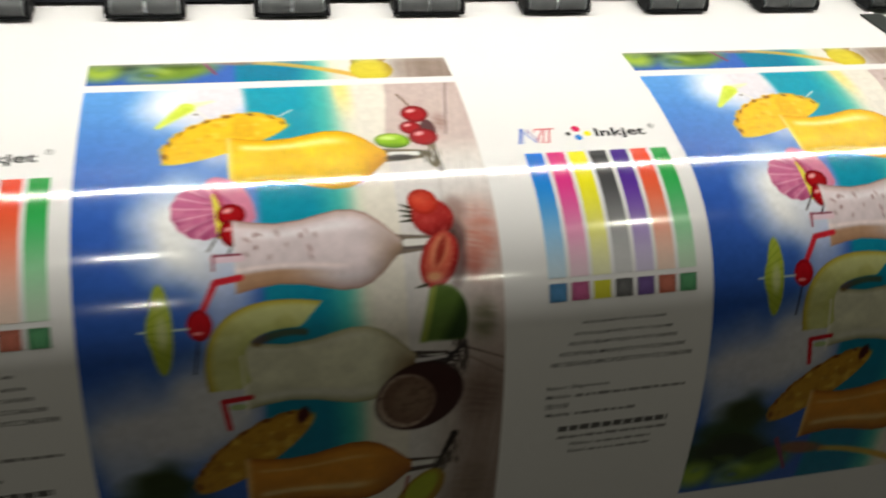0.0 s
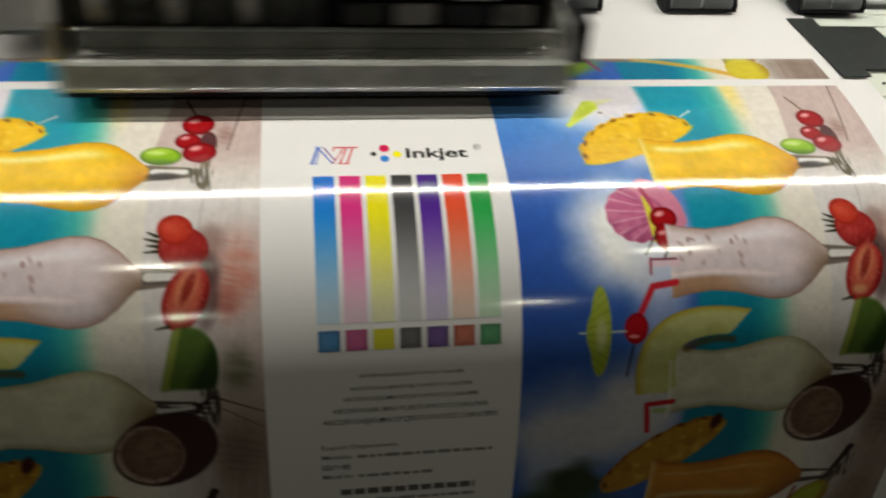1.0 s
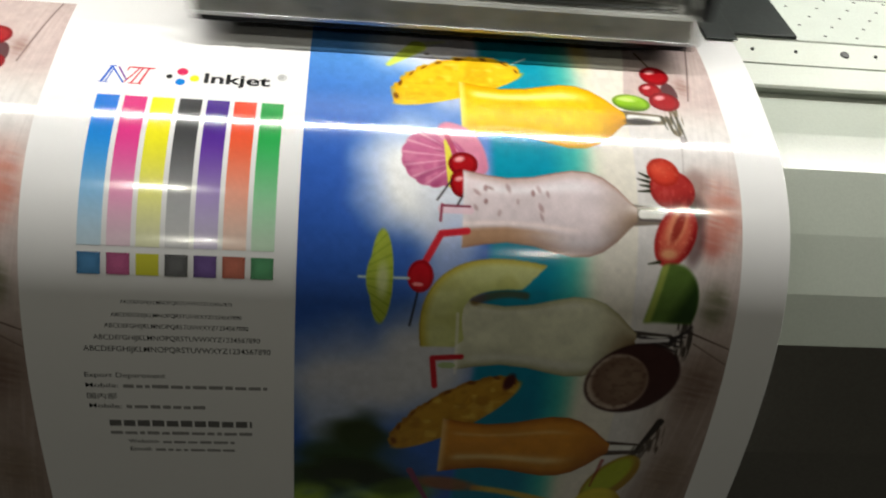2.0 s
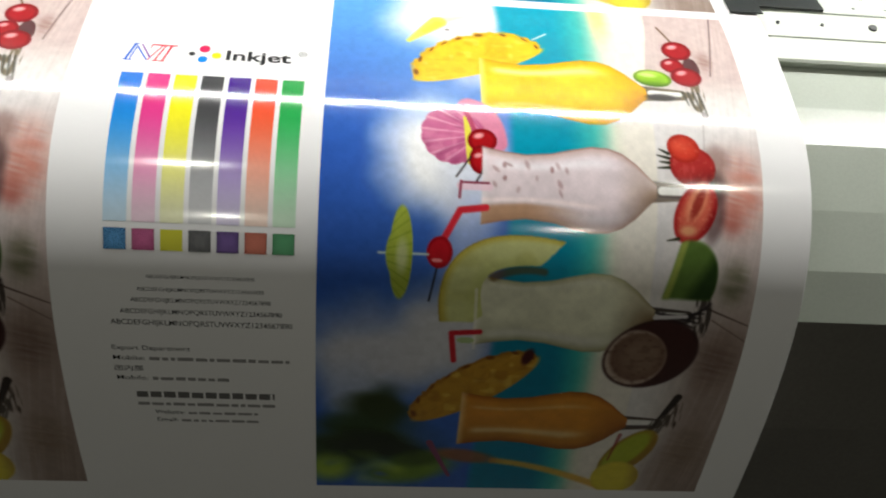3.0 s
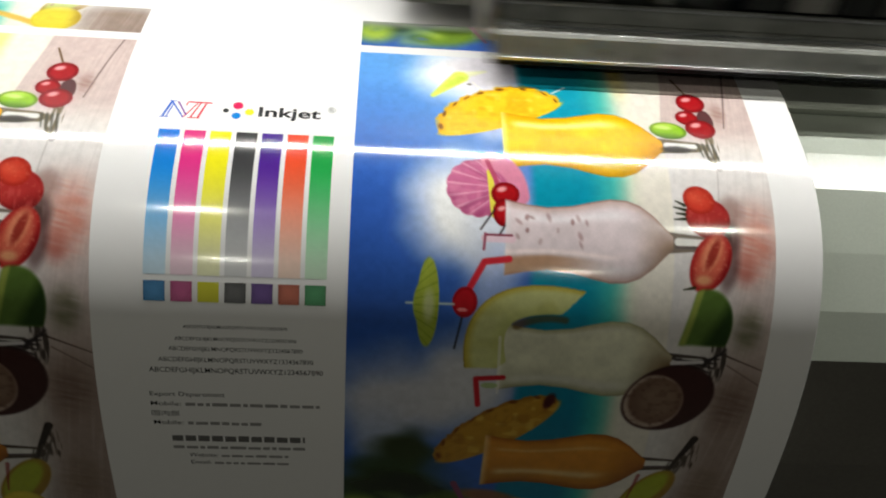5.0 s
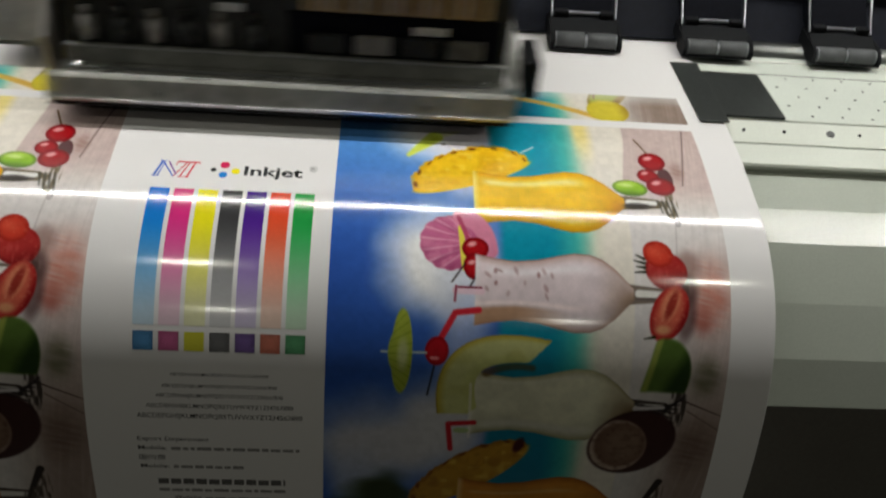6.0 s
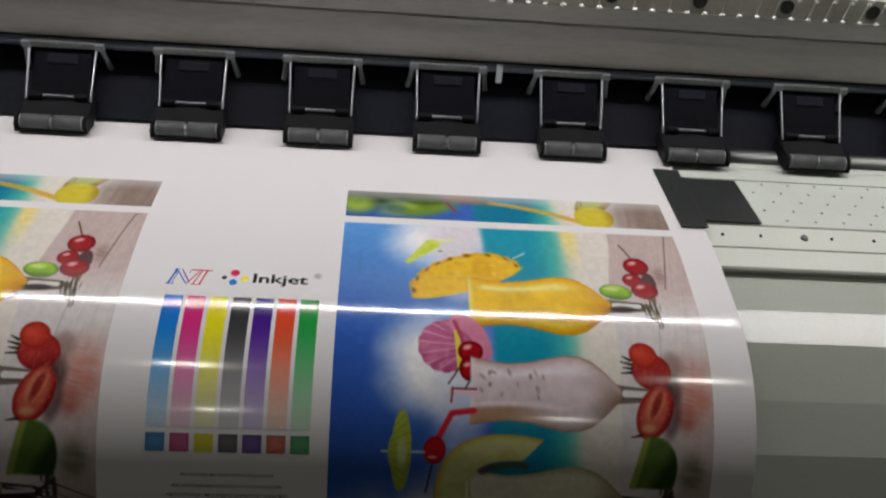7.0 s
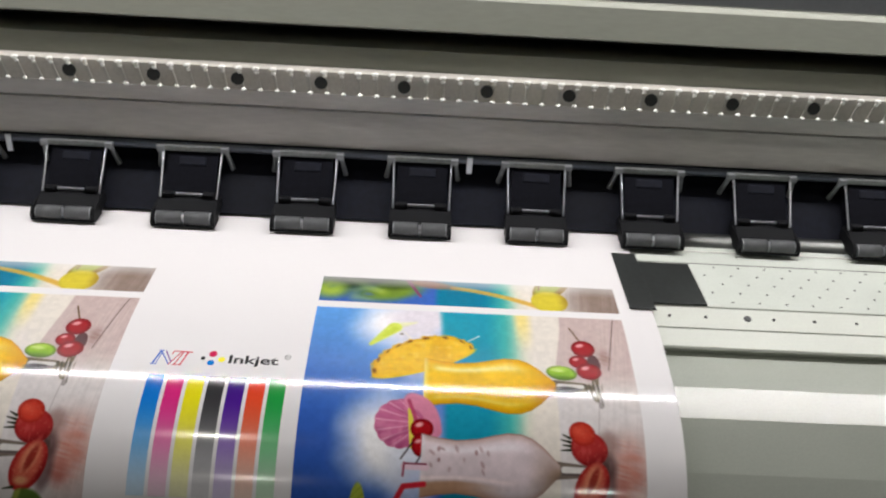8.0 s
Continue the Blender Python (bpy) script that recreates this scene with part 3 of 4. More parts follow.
def half_slice(cv, cx, cy, a, b_up, b_low, rot, body, skin, eyes):
    m1, u, v = cv.oval(cx, cy, a, b_up, rot)
    m2, u2, v2 = cv.oval(cx, cy, a, b_low, rot)
    d = np.sqrt(u * u + v * v) + (lattice(cv.X / 2.2, cv.Y / 2.2, 17) - 0.5) * 0.10
    m = np.maximum((1 - ramp(d, 0.95, 1.03)) * (v < 0), m2 * (v >= 0))
    grain = lattice(np.arctan2(v, u) * 14, d * 3, 3)
    cv.put(m, body)
    cv.put(m * ramp(grain, 0.5, 0.9) * 0.22, skin)
    cv.put(m * ramp(lattice(cv.X / 5, cv.Y / 4, 18), 0.55, 0.9) * 0.4, skin)
    cv.put(m * ramp(lattice(cv.X / 4, cv.Y / 3, 19), 0.65, 0.95) * 0.35, (252, 226, 110))
    cv.put(m * ramp(d, 0.80, 0.98) * (v < 0) * 0.7, skin)
    for k in range(eyes):
        t = math.pi * (0.06 + 0.88 * k / (eyes - 1) + 0.03 * math.sin(7.3 * k)) + math.pi
        ar = radians(rot)
        ex, ey = a * 0.93 * math.cos(t), b_up * 0.93 * math.sin(t)
        px, py = cx + ex * math.cos(ar) - ey * math.sin(ar), cy + ex * math.sin(ar) + ey * math.cos(ar)
        cv.put(cv.oval(px, py, 1.9 + 0.8 * math.sin(3.1 * k), 0.8 + 0.3 * math.cos(5.0 * k), rot + math.degrees(t) + 90, 0.5)[0] * 0.85, (110, 60, 15))


def cherry(cv, cx, cy, r, squash=0.9):
    m, u, v = cv.oval(cx, cy, r, r * squash)
    cv.put(m, (160, 18, 26))
    cv.put(m * ramp(np.hypot(u, v), 0.6, 1.0) * 0.6, (92, 5, 14))
    cv.put(cv.oval(cx - 0.25 * r, cy - 0.35 * r, 0.35 * r, 0.2 * r, -20, 0.5)[0] * 0.8, (250, 190, 190))


def paint(X, Y):
    """Ink colours of the beach picture, X across and Y along in millimetres."""
    cv = Canvas(X, Y)
    big = lattice(X / 26, Y / 22, 1) * 0.6 + lattice(X / 11, Y / 10, 2) * 0.4
    # sky
    deep = ramp(Y, -10, 105)[:, None]
    cv.c = (np.array([92, 156, 224]) * (1 - deep) + deep * np.array([48, 90, 178])) / 255
    cv.put(0.30 * ramp(X, 0, 60) * (1 - 0.6 * ramp(Y, 60, 150)), (134, 176, 228))
    # clouds
    def cloud(cx, cy, rx, ry, rgb, rot=0, force=1.0):
        m, u, v = cv.oval(cx, cy, rx, ry, rot, 0.02)
        d = np.hypot(u, v) + (big - 0.5) * 0.4
        cv.put((1 - ramp(d, 0.25, 1.25)) * force, rgb)
    cloud(48, 14, 25, 24, (248, 247, 250))
    cloud(66, 22, 20, 34, (226, 222, 232))
    cloud(68, 8, 27, 26, (224, 218, 226))
    cloud(66, 44, 15, 22, (196, 202, 226), 0, 0.8)
    cloud(49, 98, 27, 32, (246, 246, 248))
    cloud(66, 110, 17, 40, (222, 226, 238), 12)
    cloud(66, 140, 14, 26, (150, 170, 222), 0, 0.7)
    cloud(30, 190, 48, 27, (196, 196, 206))
    cloud(58, 178, 30, 26, (205, 204, 210))
    cloud(15, 214, 15, 20, (176, 184, 206), 0, 0.8)
    # sea, shallows, sand
    wob = (big - 0.5) * 3
    sea_left = 79 + 3 * np.sin(Y / 60)
    m = ramp(X, sea_left - 3.0, sea_left + 2.5)
    cv.put(m, (18, 142, 168))
    cv.put(m * ramp(Y, 80, 230) * 0.55, (8, 104, 140))
    cv.put(m * (1 - ramp(Y, 0, 60)) * 0.4, (40, 168, 190))
    cv.put(ramp(X + wob, 104, 122), (70, 178, 168))
    cv.put(ramp(X + wob, 116, 130), (206, 214, 190))
    cv.put(ramp(X + wob, 122, 134), (226, 219, 208))
    cv.put(ramp(X, 122, 128) * (1 - ramp(X, 130, 137)) * (1 - ramp(Y, 5, 38)), (236, 218, 140))
    # boards under the fruit
    edge = 153 - 7 * ramp(Y, 0, 60)
    m = ramp(X, edge - 0.7, edge + 0.7)
    streak = lattice((X + 0.12 * Y) / 1.7, Y / 34, 6) * 0.55 + lattice((X + 0.12 * Y) / 0.75, Y / 20, 7) * 0.45
    cv.put(m * (1 - ramp(Y, 45, 76)), (196, 176, 172))
    cv.put(m * ramp(Y, 45, 76), (216, 211, 210))
    cv.put(m * ramp(X, 166, 182) * ramp(Y, 76, 96) * 0.55, (196, 172, 166))
    cv.put(m * ramp(X, 150, 182) * ramp(Y, 146, 186), (152, 134, 126))
    cv.put(m * ramp(Y, 236, 262) * ramp(X, 150, 176) * 0.8, (140, 122, 112))
    cv.put(m * ramp(streak, 0.35, 0.8) * 0.09 * (0.35 + 0.65 * ramp(X, 158, 186)), (140, 116, 108))
    cv.put(m * ramp(1 - streak, 0.45, 0.85) * 0.15, (226, 212, 206))
    cv.put(cv.line((187.5, 0), (178.5, 46), 0.28) * 0.8, (70, 52, 50))
    cv.put(cv.line((172, 162), (195, 171), 0.5, 0.2) * 0.8, (60, 45, 40))
    cv.put(cv.line((176, 168), (196, 180), 0.4, 0.2) * 0.5, (70, 52, 46))
    # soft shadows of the fruit on the boards, painted into the print
    hair = lattice(X / 9, (Y - 0.25 * X) / 1.3, 11)
    for cx, cy, rx, ry, rgb, f in ((177, 36, 6, 11, (150, 116, 108), 0.75), (184, 110, 15, 26, (196, 124, 108), 0.85), (179, 122, 8, 12, (168, 84, 72), 0.6),
                                   (183, 150, 10, 16, (104, 104, 78), 0.75), (182, 190, 15, 24, (112, 90, 80), 0.8), (180, 246, 16, 24, (126, 106, 90), 0.7)):
        m, u, v = cv.oval(cx, cy, rx, ry)
        cv.put((1 - ramp(np.hypot(u, v), 0.15, 1.0)) * f * (0.55 + 0.6 * hair), rgb)
    # palm leaves, out of focus; those before Y 250 darkened as shade on the hanging film
    leafy = lattice((X + 0.6 * Y) / 16, (Y - 0.3 * X) / 7, 12) * 0.7 + lattice(X / 8, Y / 7, 13) * 0.3
    for cx, cy, rx, ry, rot, rgb in ((29, 222, 17, 15, 0, (46, 58, 26)), (20, 246, 38, 24, -8, (44, 64, 24)), (46, 264, 28, 12, -16, (110, 140, 44)),
                                     (6, 264, 14, 12, 0, (140, 168, 58)), (28, 246, 28, 10, 6, (26, 36, 16)), (50, 256, 16, 7, -10, (70, 92, 26))):
        m, u, v = cv.oval(cx, cy, rx, ry, rot)
        cv.put((1 - ramp(np.hypot(u, v) + (leafy - 0.5) * 0.5, 0.30, 1.2)), rgb)
    near = 1 - ramp(np.hypot((X - 26) / 46, (Y - 256) / 26), 0.4, 1.0)
    cv.put(ramp(leafy, 0.45, 0.85) * near * 0.55 * (0.15 + 0.85 * ramp(Y, 248, 262)), (174, 196, 74))
    cv.put(ramp(1 - leafy, 0.5, 0.9) * near * ramp(Y, 254, 268) * 0.8, (66, 92, 176))
    cv.put(ramp(1 - leafy, 0.5, 0.95) * near * (1 - ramp(Y, 250, 262)) * 0.5, (40, 56, 24))
    # pale paper umbrella and its pick
    cv.put(cv.line((52, 15.5), (63, 12), 2.6, 0.6, 1.2) * 0.7, (232, 234, 170))
    cv.put(cv.line((36.5, 32.5), (50, 17.5), 1.3, 4.4, 0.9), (212, 226, 92))
    cv.put(cv.line((44, 25), (50, 19), 1.4, 2.2, 1.0) * 0.6, (190, 208, 62))
    cv.put(cv.line((56, 21), (66, 34), 0.3), (240, 235, 225))
    cv.put(cv.oval(54.5, 23, 1.2, 0.8, 0, 0.6)[0] * 0.7, (90, 80, 60))
    # yellow cocktail with a pineapple slice
    half_slice(cv, 69, 45.5, 33, 20, 7, -22.6, (240, 196, 34), (216, 156, 18), 9)
    cv.put(cv.line((95, 27), (102, 22), 0.35), (235, 235, 225))
    stem(cv, 144, 60, (96, 84, 60), 58, 12)
    cocktail(cv, 69, 146, 60, 1.02, (244, 198, 22), (226, 164, 8), (210, 146, 20), (255, 246, 170), -0.62)
    cv.put(cv.oval(152, 62, 7, 2.2, 0, 0.3)[0] * 0.8, (40, 34, 30))
    m, u, v = cv.oval(150, 49.5, 9, 5.6, 6)
    cv.put(m, (138, 186, 34))
    cv.put(m * ramp(-u * 0.4 - v, 0.0, 0.9) * 0.6, (206, 230, 110))
    cv.put(m * ramp(v, 0.1, 0.9) * 0.7, (58, 96, 14))
    cv.put(m * ramp(np.hypot(u, v), 0.72, 1.0) * 0.6, (64, 88, 20))
    cv.put(cv.oval(148, 47.5, 4.0, 1.3, 6, 0.5)[0] * 0.6, (226, 240, 160))
    for k in range(4):
        cv.put(cv.line((163 + 2.4 * k, 58), (164.5 + 2.6 * k, 66 + 2 * k), 0.8, 0.35) * 0.7, (60, 58, 48))
    cv.put(cv.line((170, 70), (168, 90), 0.3) * 0.5, (150, 140, 140))
    cv.put(cv.oval(171, 72, 1.5, 2.4)[0] * 0.6, (120, 112, 110))
    cv.put(cv.line((165, 26), (158.5, 11), 0.5, 0.45), (96, 70, 44))
    cv.put(cv.oval(170, 42, 4, 8)[0] * 0.8, (60, 22, 26))
    cherry(cv, 165, 29, 7.2, 0.95)
    cherry(cv, 161, 40, 5.6)
    cherry(cv, 166.5, 47.5, 7.4, 0.85)
    # pink umbrella, dark cherries
    m, u, v = cv.oval(57, 88, 15.2, 15.0)
    ang = np.arctan2(Y - 88, X - 70)
    m = m * (1 - ramp(np.hypot(u, v) - 0.05 * np.abs(np.sin(ang * 13)), 0.90, 0.97))
    cv.put(m, (196, 104, 144))
    cv.put(m * ramp(lattice(X / 3.0, Y / 3.0, 61), 0.5, 0.9) * 0.45, (222, 140, 172))
    cv.put(m * ramp(np.sin(ang * 26), 0.6, 0.98) * 0.5, (240, 190, 206))
    cv.put(m * ramp(lattice(ang * 9, np.hypot(X - 70, Y - 88) / 9, 23), 0.55, 0.85) * 0.5, (150, 62, 104))
    cv.put(m * ramp(np.hypot(u + 0.2, v), 0.75, 1.0) * 0.4, (160, 60, 104))
    m, _ = cv.stroke((63, 74), (76, 92), (74, 76), 5.0, 4.0, 0.8)
    cv.put(m, (212, 130, 158))
    cv.put(cv.line((62, 80), (64, 101), 1.3, 1.6), (226, 214, 78))
    cv.put(cv.line((61, 74), (67, 90), 1.1), (178, 72, 104))
    cherry(cv, 69, 91, 6.4)
    cherry(cv, 68.5, 100, 5.2, 1.25)
    cv.put(cv.line((64, 99), (58, 108), 0.4) + cv.line((70, 104), (66, 111), 0.4), (50, 40, 44))
    # milk shake
    stem(cv, 144, 111, (104, 92, 82), 108, 8)
    u, v, ins = cocktail(cv, 69, 146, 111, 0.98, (222, 206, 210), (192, 164, 158), (156, 130, 112), (242, 236, 240), -0.6)
    cv.put(ins * (1 - ramp(u, 0.22, 0.66)) * ramp(v, 0.44, 0.62) * 0.85, (176, 132, 98))
    cv.put(ins * np.exp(-((v - 0.40) / 0.07) ** 2) * (1 - ramp(u, 0.5, 0.8)), (244, 226, 226))
    rnd = random.Random(4)
    for _ in range(13):
        cx, cy = rnd.uniform(73, 106), rnd.uniform(100, 117)
        cv.put(cv.oval(cx, cy, rnd.uniform(1.1, 2.2), rnd.uniform(0.6, 1.0), rnd.uniform(20, 110), 0.6)[0] * ins * rnd.uniform(0.3, 0.75), (142, 98, 98))
    cv.put(ins * ramp(np.abs(v), 0.93, 1.0) * 0.6, (150, 104, 96))
    # strawberries
    seeds = ramp(lattice(X / 1.1, Y / 1.1, 21), 0.70, 0.9)
    cv.put(cv.oval(172, 96, 6, 8, 20, 0.5)[0] * 0.55, (120, 84, 76))
    cv.put(cv.oval(172, 108, 5, 7, 0, 0.5)[0] * 0.7, (72, 48, 46))
    m0, u0, v0 = cv.oval(158.5, 90, 7.5, 6.8, 30)
    m, u, v = cv.oval(162, 98.5, 10.4, 9.4, 20)
    cv.put(m, (166, 46, 44))
    cv.put(m * ramp(0.7 * u + 0.7 * v, 0.1, 1.0) * 0.7, (104, 18, 22))
    cv.put(m * ramp(lattice(X / 1.4, Y / 5.0, 24), 0.5, 0.9) * 0.4, (206, 92, 84))
    cv.put(m * ramp(np.hypot(u, v), 0.78, 1.0) * 0.5, (110, 18, 20))
    cv.put(m0, (192, 58, 42))
    cv.put(m0 * ramp(np.hypot(u0, v0), 0.6, 1.0) * 0.6, (134, 26, 22))
    cv.put(cv.oval(157, 89, 4.0, 2.6, 20, 0.8)[0] * 0.4, (224, 104, 76))
    cv.put(np.maximum(m, m0) * seeds * 0.16, (232, 150, 120))
    for k in range(4):
        cv.put(cv.line((151.5, 93 + 2.2 * k), (147.5 - k % 2, 91 + 3.0 * k), 0.8, 0.3), (46, 48, 34))
    cv.put(cv.oval(172, 122, 4, 11, 10, 0.5)[0] * 0.6, (62, 34, 34))
    m, u, v = cv.oval(163, 119.5, 8.8, 14.2, 22)
    cv.put(m, (160, 38, 36))
    cv.put(cv.oval(163, 119, 6.4, 11.4, 22, 0.3)[0], (198, 92, 72))
    cv.put(cv.oval(163.6, 115, 4.0, 8.8, 22, 0.3)[0] * 0.7, (216, 140, 104))
    cv.put(cv.oval(164, 115.5, 2.0, 7.4, 22, 0.4)[0], (146, 50, 40))
    cv.put(cv.oval(160, 127.5, 3.6, 2.2, 0, 0.6)[0] * 0.7, (214, 170, 120))
    cv.put(m * ramp(u, 0.5, 1.0) * 0.6, (104, 18, 24))
    cv.put(m * seeds * 0.2, (236, 170, 136))
    cv.put(cv.line((156, 131), (151, 132), 0.8, 0.3), (50, 50, 30))
    # bent straw, cherry, green umbrella
    cv.put(cv.line((60, 112), (72, 112), 1.8) * 0.8, (236, 200, 214))
    cv.put(cv.line((60, 110.4), (72, 110.4), 0.5), (130, 50, 70))
    cv.put(cv.line((60, 110), (59.5, 117), 0.6), (150, 70, 90))
    cv.put(np.maximum(cv.line((71, 121), (60, 122.5), 1.5), cv.line((60, 122.5), (52.5, 137), 1.5)), (206, 42, 56))
    cv.put(cv.line((52, 143), (48.5, 163), 0.45), (40, 40, 40))
    m, u, v = cv.oval(52, 141, 5.6, 7.0)
    cv.put(m, (186, 22, 34))
    cv.put(m * ramp(np.hypot(u, v), 0.65, 1.0) * 0.5, (110, 6, 16))
    cv.put(cv.oval(51, 144.5, 2.4, 0.7)[0] * 0.8, (246, 160, 160))
    cv.put(cv.line((26, 142), (47, 142), 0.5), (196, 214, 206))
    m = np.maximum(cv.oval(35.5, 142, 5.0, 20.5, 0)[0] * ramp(X, 30, 31), cv.oval(37, 142, 8.0, 13)[0] * (1 - ramp(X, 38.6, 39.4)))
    cv.put(m, (164, 178, 66))
    cv.put(m * ramp(np.sin((Y - 142) / (X - 20.0) * 22), 0.5, 0.95) * 0.45, (116, 140, 36))
    cv.put(cv.oval(36, 143, 2.4, 7, 0, 0.6)[0] * 0.6, (216, 218, 190))
    # pale cocktail with a melon slice
    stem(cv, 146, 167, (58, 50, 46), 163, 17)
    cocktail(cv, 69, 150, 167, 0.98, (224, 222, 196), (188, 184, 146), (120, 98, 70), (242, 240, 226), 0.72)
    m, side = cv.stroke((63, 170), (104, 140), (55, 133), 9.6, 6.0, 0.4)
    m = m * (1 - ramp(X + Y + (lattice(X / 2, Y / 2, 44) - 0.5), 240.5, 242)) * (1 - ramp(Y, 172, 173.5))
    cv.put(m, (204, 206, 140))
    cv.put(m * ramp(lattice(X / 9, Y / 8, 45), 0.45, 0.85) * 0.4, (164, 160, 84))
    cv.put(m * ramp(side, 0.45, 0.98), (190, 172, 70))
    cv.put(m * ramp(side, 0.90, 1.0) * 0.8, (128, 104, 48))
    cv.put(m * ramp(-side, 0.1, 0.9) * 0.4, (186, 192, 108))
    cv.put(cv.stroke((76, 151), (98, 148), (86, 146), 2.0, 1.6, 1.0)[0] * 0.7, (92, 66, 34))
    cv.put(cv.line((69, 157), (70, 186), 0.7) * 0.6, (236, 232, 226))
    # lime wedge
    m, u, v = cv.oval(160, 152, 14.5, 21, 16)
    cut = ramp((X - 158) + (Y - 131) * 0.24, -1.0, 1.0) * (1 - ramp(Y, 157, 159.5))
    cv.put(m * cut, (86, 112, 50))
    cv.put(m * cut * ramp(u + 0.3 * v, 0.1, 0.6), (40, 62, 26))
    cv.put(m * cut * (1 - ramp((X - 158) + (Y - 131) * 0.24, 2.0, 4.0)), (146, 158, 74))
    # dark stem and foot, coconut half
    for k in range(6):
        cv.put(cv.line((150 + 3 * k, 165 + 0.6 * k), (168 + 1.2 * k, 172 - 2.4 * k), 0.8, 0.5) * 0.8, (44, 38, 40))
    cv.put(cv.line((150, 167.5), (164, 166.5), 1.1, 0.8), (206, 200, 202))
    m, u, v = cv.oval(151, 187, 22, 17.5, -24)
    cv.put(m, (62, 36, 34))
    m2, u2, v2 = cv.oval(144, 189, 14.5, 15.0, -10)
    cv.put(m2, (176, 156, 142))
    cv.put(cv.oval(145.5, 188.5, 13.0, 13.2, -10, 0.10)[0], (112, 86, 72))
    cv.put(cv.oval(147, 188, 9.0, 9.5, -10, 0.4)[0] * 0.7, (136, 112, 94))
    cv.put(m2 * ramp(lattice(X / 2.2, Y / 1.6, 51), 0.5, 0.9) * 0.4, (80, 58, 48))
    cv.put(m * ramp(np.hypot(u, v), 0.93, 1.0), (44, 24, 24))
    # second straw and pineapple, orange cocktail (yellow with the low film's shade mixed in)
    cv.put(np.maximum(cv.line((72, 177.5), (59.5, 178.5), 1.3), cv.line((59.5, 178.5), (61.5, 193), 1.3)), (196, 40, 52))
    cv.put(cv.oval(66, 182, 4, 1.6)[0] * 0.6, (150, 180, 90))
    half_slice(cv, 72, 209, 34, 14, 9, -35, (186, 138, 44), (138, 88, 24), 8)
    cv.put(cv.oval(95, 190, 2.4, 4.5, 20, 0.4)[0], (70, 24, 26))
    stem(cv, 144, 228, (66, 54, 46), 222, 12)
    cocktail(cv, 67, 148, 228, 0.96, (202, 134, 46), (170, 100, 26), (160, 98, 40), (240, 214, 160), 0.46)
    cv.put(cv.line((169, 211), (160, 232), 2.0, 1.0), (46, 36, 32))
    for k in range(5):
        cv.put(cv.line((156 + 2.0 * k, 240 - 1.5 * k), (160 + 2.2 * k, 226 - 1.5 * k), 0.7, 0.4) * 0.8, (80, 72, 64))
    m, u, v = cv.oval(152, 249, 9.5, 19, 34)
    cv.put(m, (150, 118, 40))
    cv.put(cv.oval(151, 248, 6.8, 16.5, 34, 0.2)[0], (168, 178, 50))
    cv.put(cv.line((146, 236), (143, 254), 1.0, 0.5) * 0.6, (120, 24, 24))
    # what peeps in below; the yellow fruit is toned down to carry shade
    cv.put(cv.stroke((86, 256), (142, 274), (112, 259), 2.0, 2.4, 1.2)[0] * 0.9, (214, 168, 66))
    cv.put(cv.oval(72, 253, 15, 4.4, 10, 0.4)[0] * 0.85, (150, 92, 56))
    cv.put(cv.line((54, 244), (65, 268), 1.6, 0.9), (128, 70, 100))
    m, u, v = cv.oval(149, 267, 12, 12, -8)
    cv.put(m, (212, 196, 60))
    cv.put(m * ramp(u, 0.3, 1.0) * 0.6, (150, 118, 50))
    cv.put(m * ramp(np.hypot(u, v), 0.8, 1.0) * 0.2, (150, 124, 40))
    # dots of the print
    cv.c = cv.c * (0.955 + 0.035 * lattice(X * 1.6, Y * 1.6, 31) + 0.055 * lattice(X / 2.6, Y / 2.6, 32))[:, None]
    return linear(cv.c)


sheet = thing("printed_film", label="glossy white film with printed cocktail pictures and colour test bars", category="printed sheet")


def build_sheet():
    xs = np.concatenate([np.linspace(-0.80, EDGE - 0.004, 40), [EDGE - 0.0003, EDGE]])
    ss = np.concatenate([np.linspace(-0.07, 0.03, 11), np.arange(0.031, 0.61, 0.001)])
    ob = new("film", grid_mesh("film", xs, ss, 0.0, M_FILM))
    ob.parent = sheet
    sol = ob.modifiers.new("thickness", "SOLIDIFY")
    sol.thickness, sol.offset = 0.0003, -1
    return ob


build_sheet()


def bands_of(s0, s1):
    """Ends of the bands that cover the run from s0 to s1."""
    n = int(round((s1 - s0) / BAND))
    cuts = np.linspace(s0, s1, n + 1)
    return list(zip(cuts[:-1], cuts[1:]))


def lift(k):
    """Neighbouring bands lie a hair above one another, so that their laps do not meet."""
    return 0.00005 if k % 2 else 0.00007


bands = []                # start, end and mesh object of each band of the picture


def band_at(s):
    for s0, s1, ob in bands:
        if s0 <= s < s1:
            return ob
    return bands[0][2] if s < PT else bands[-1][2]


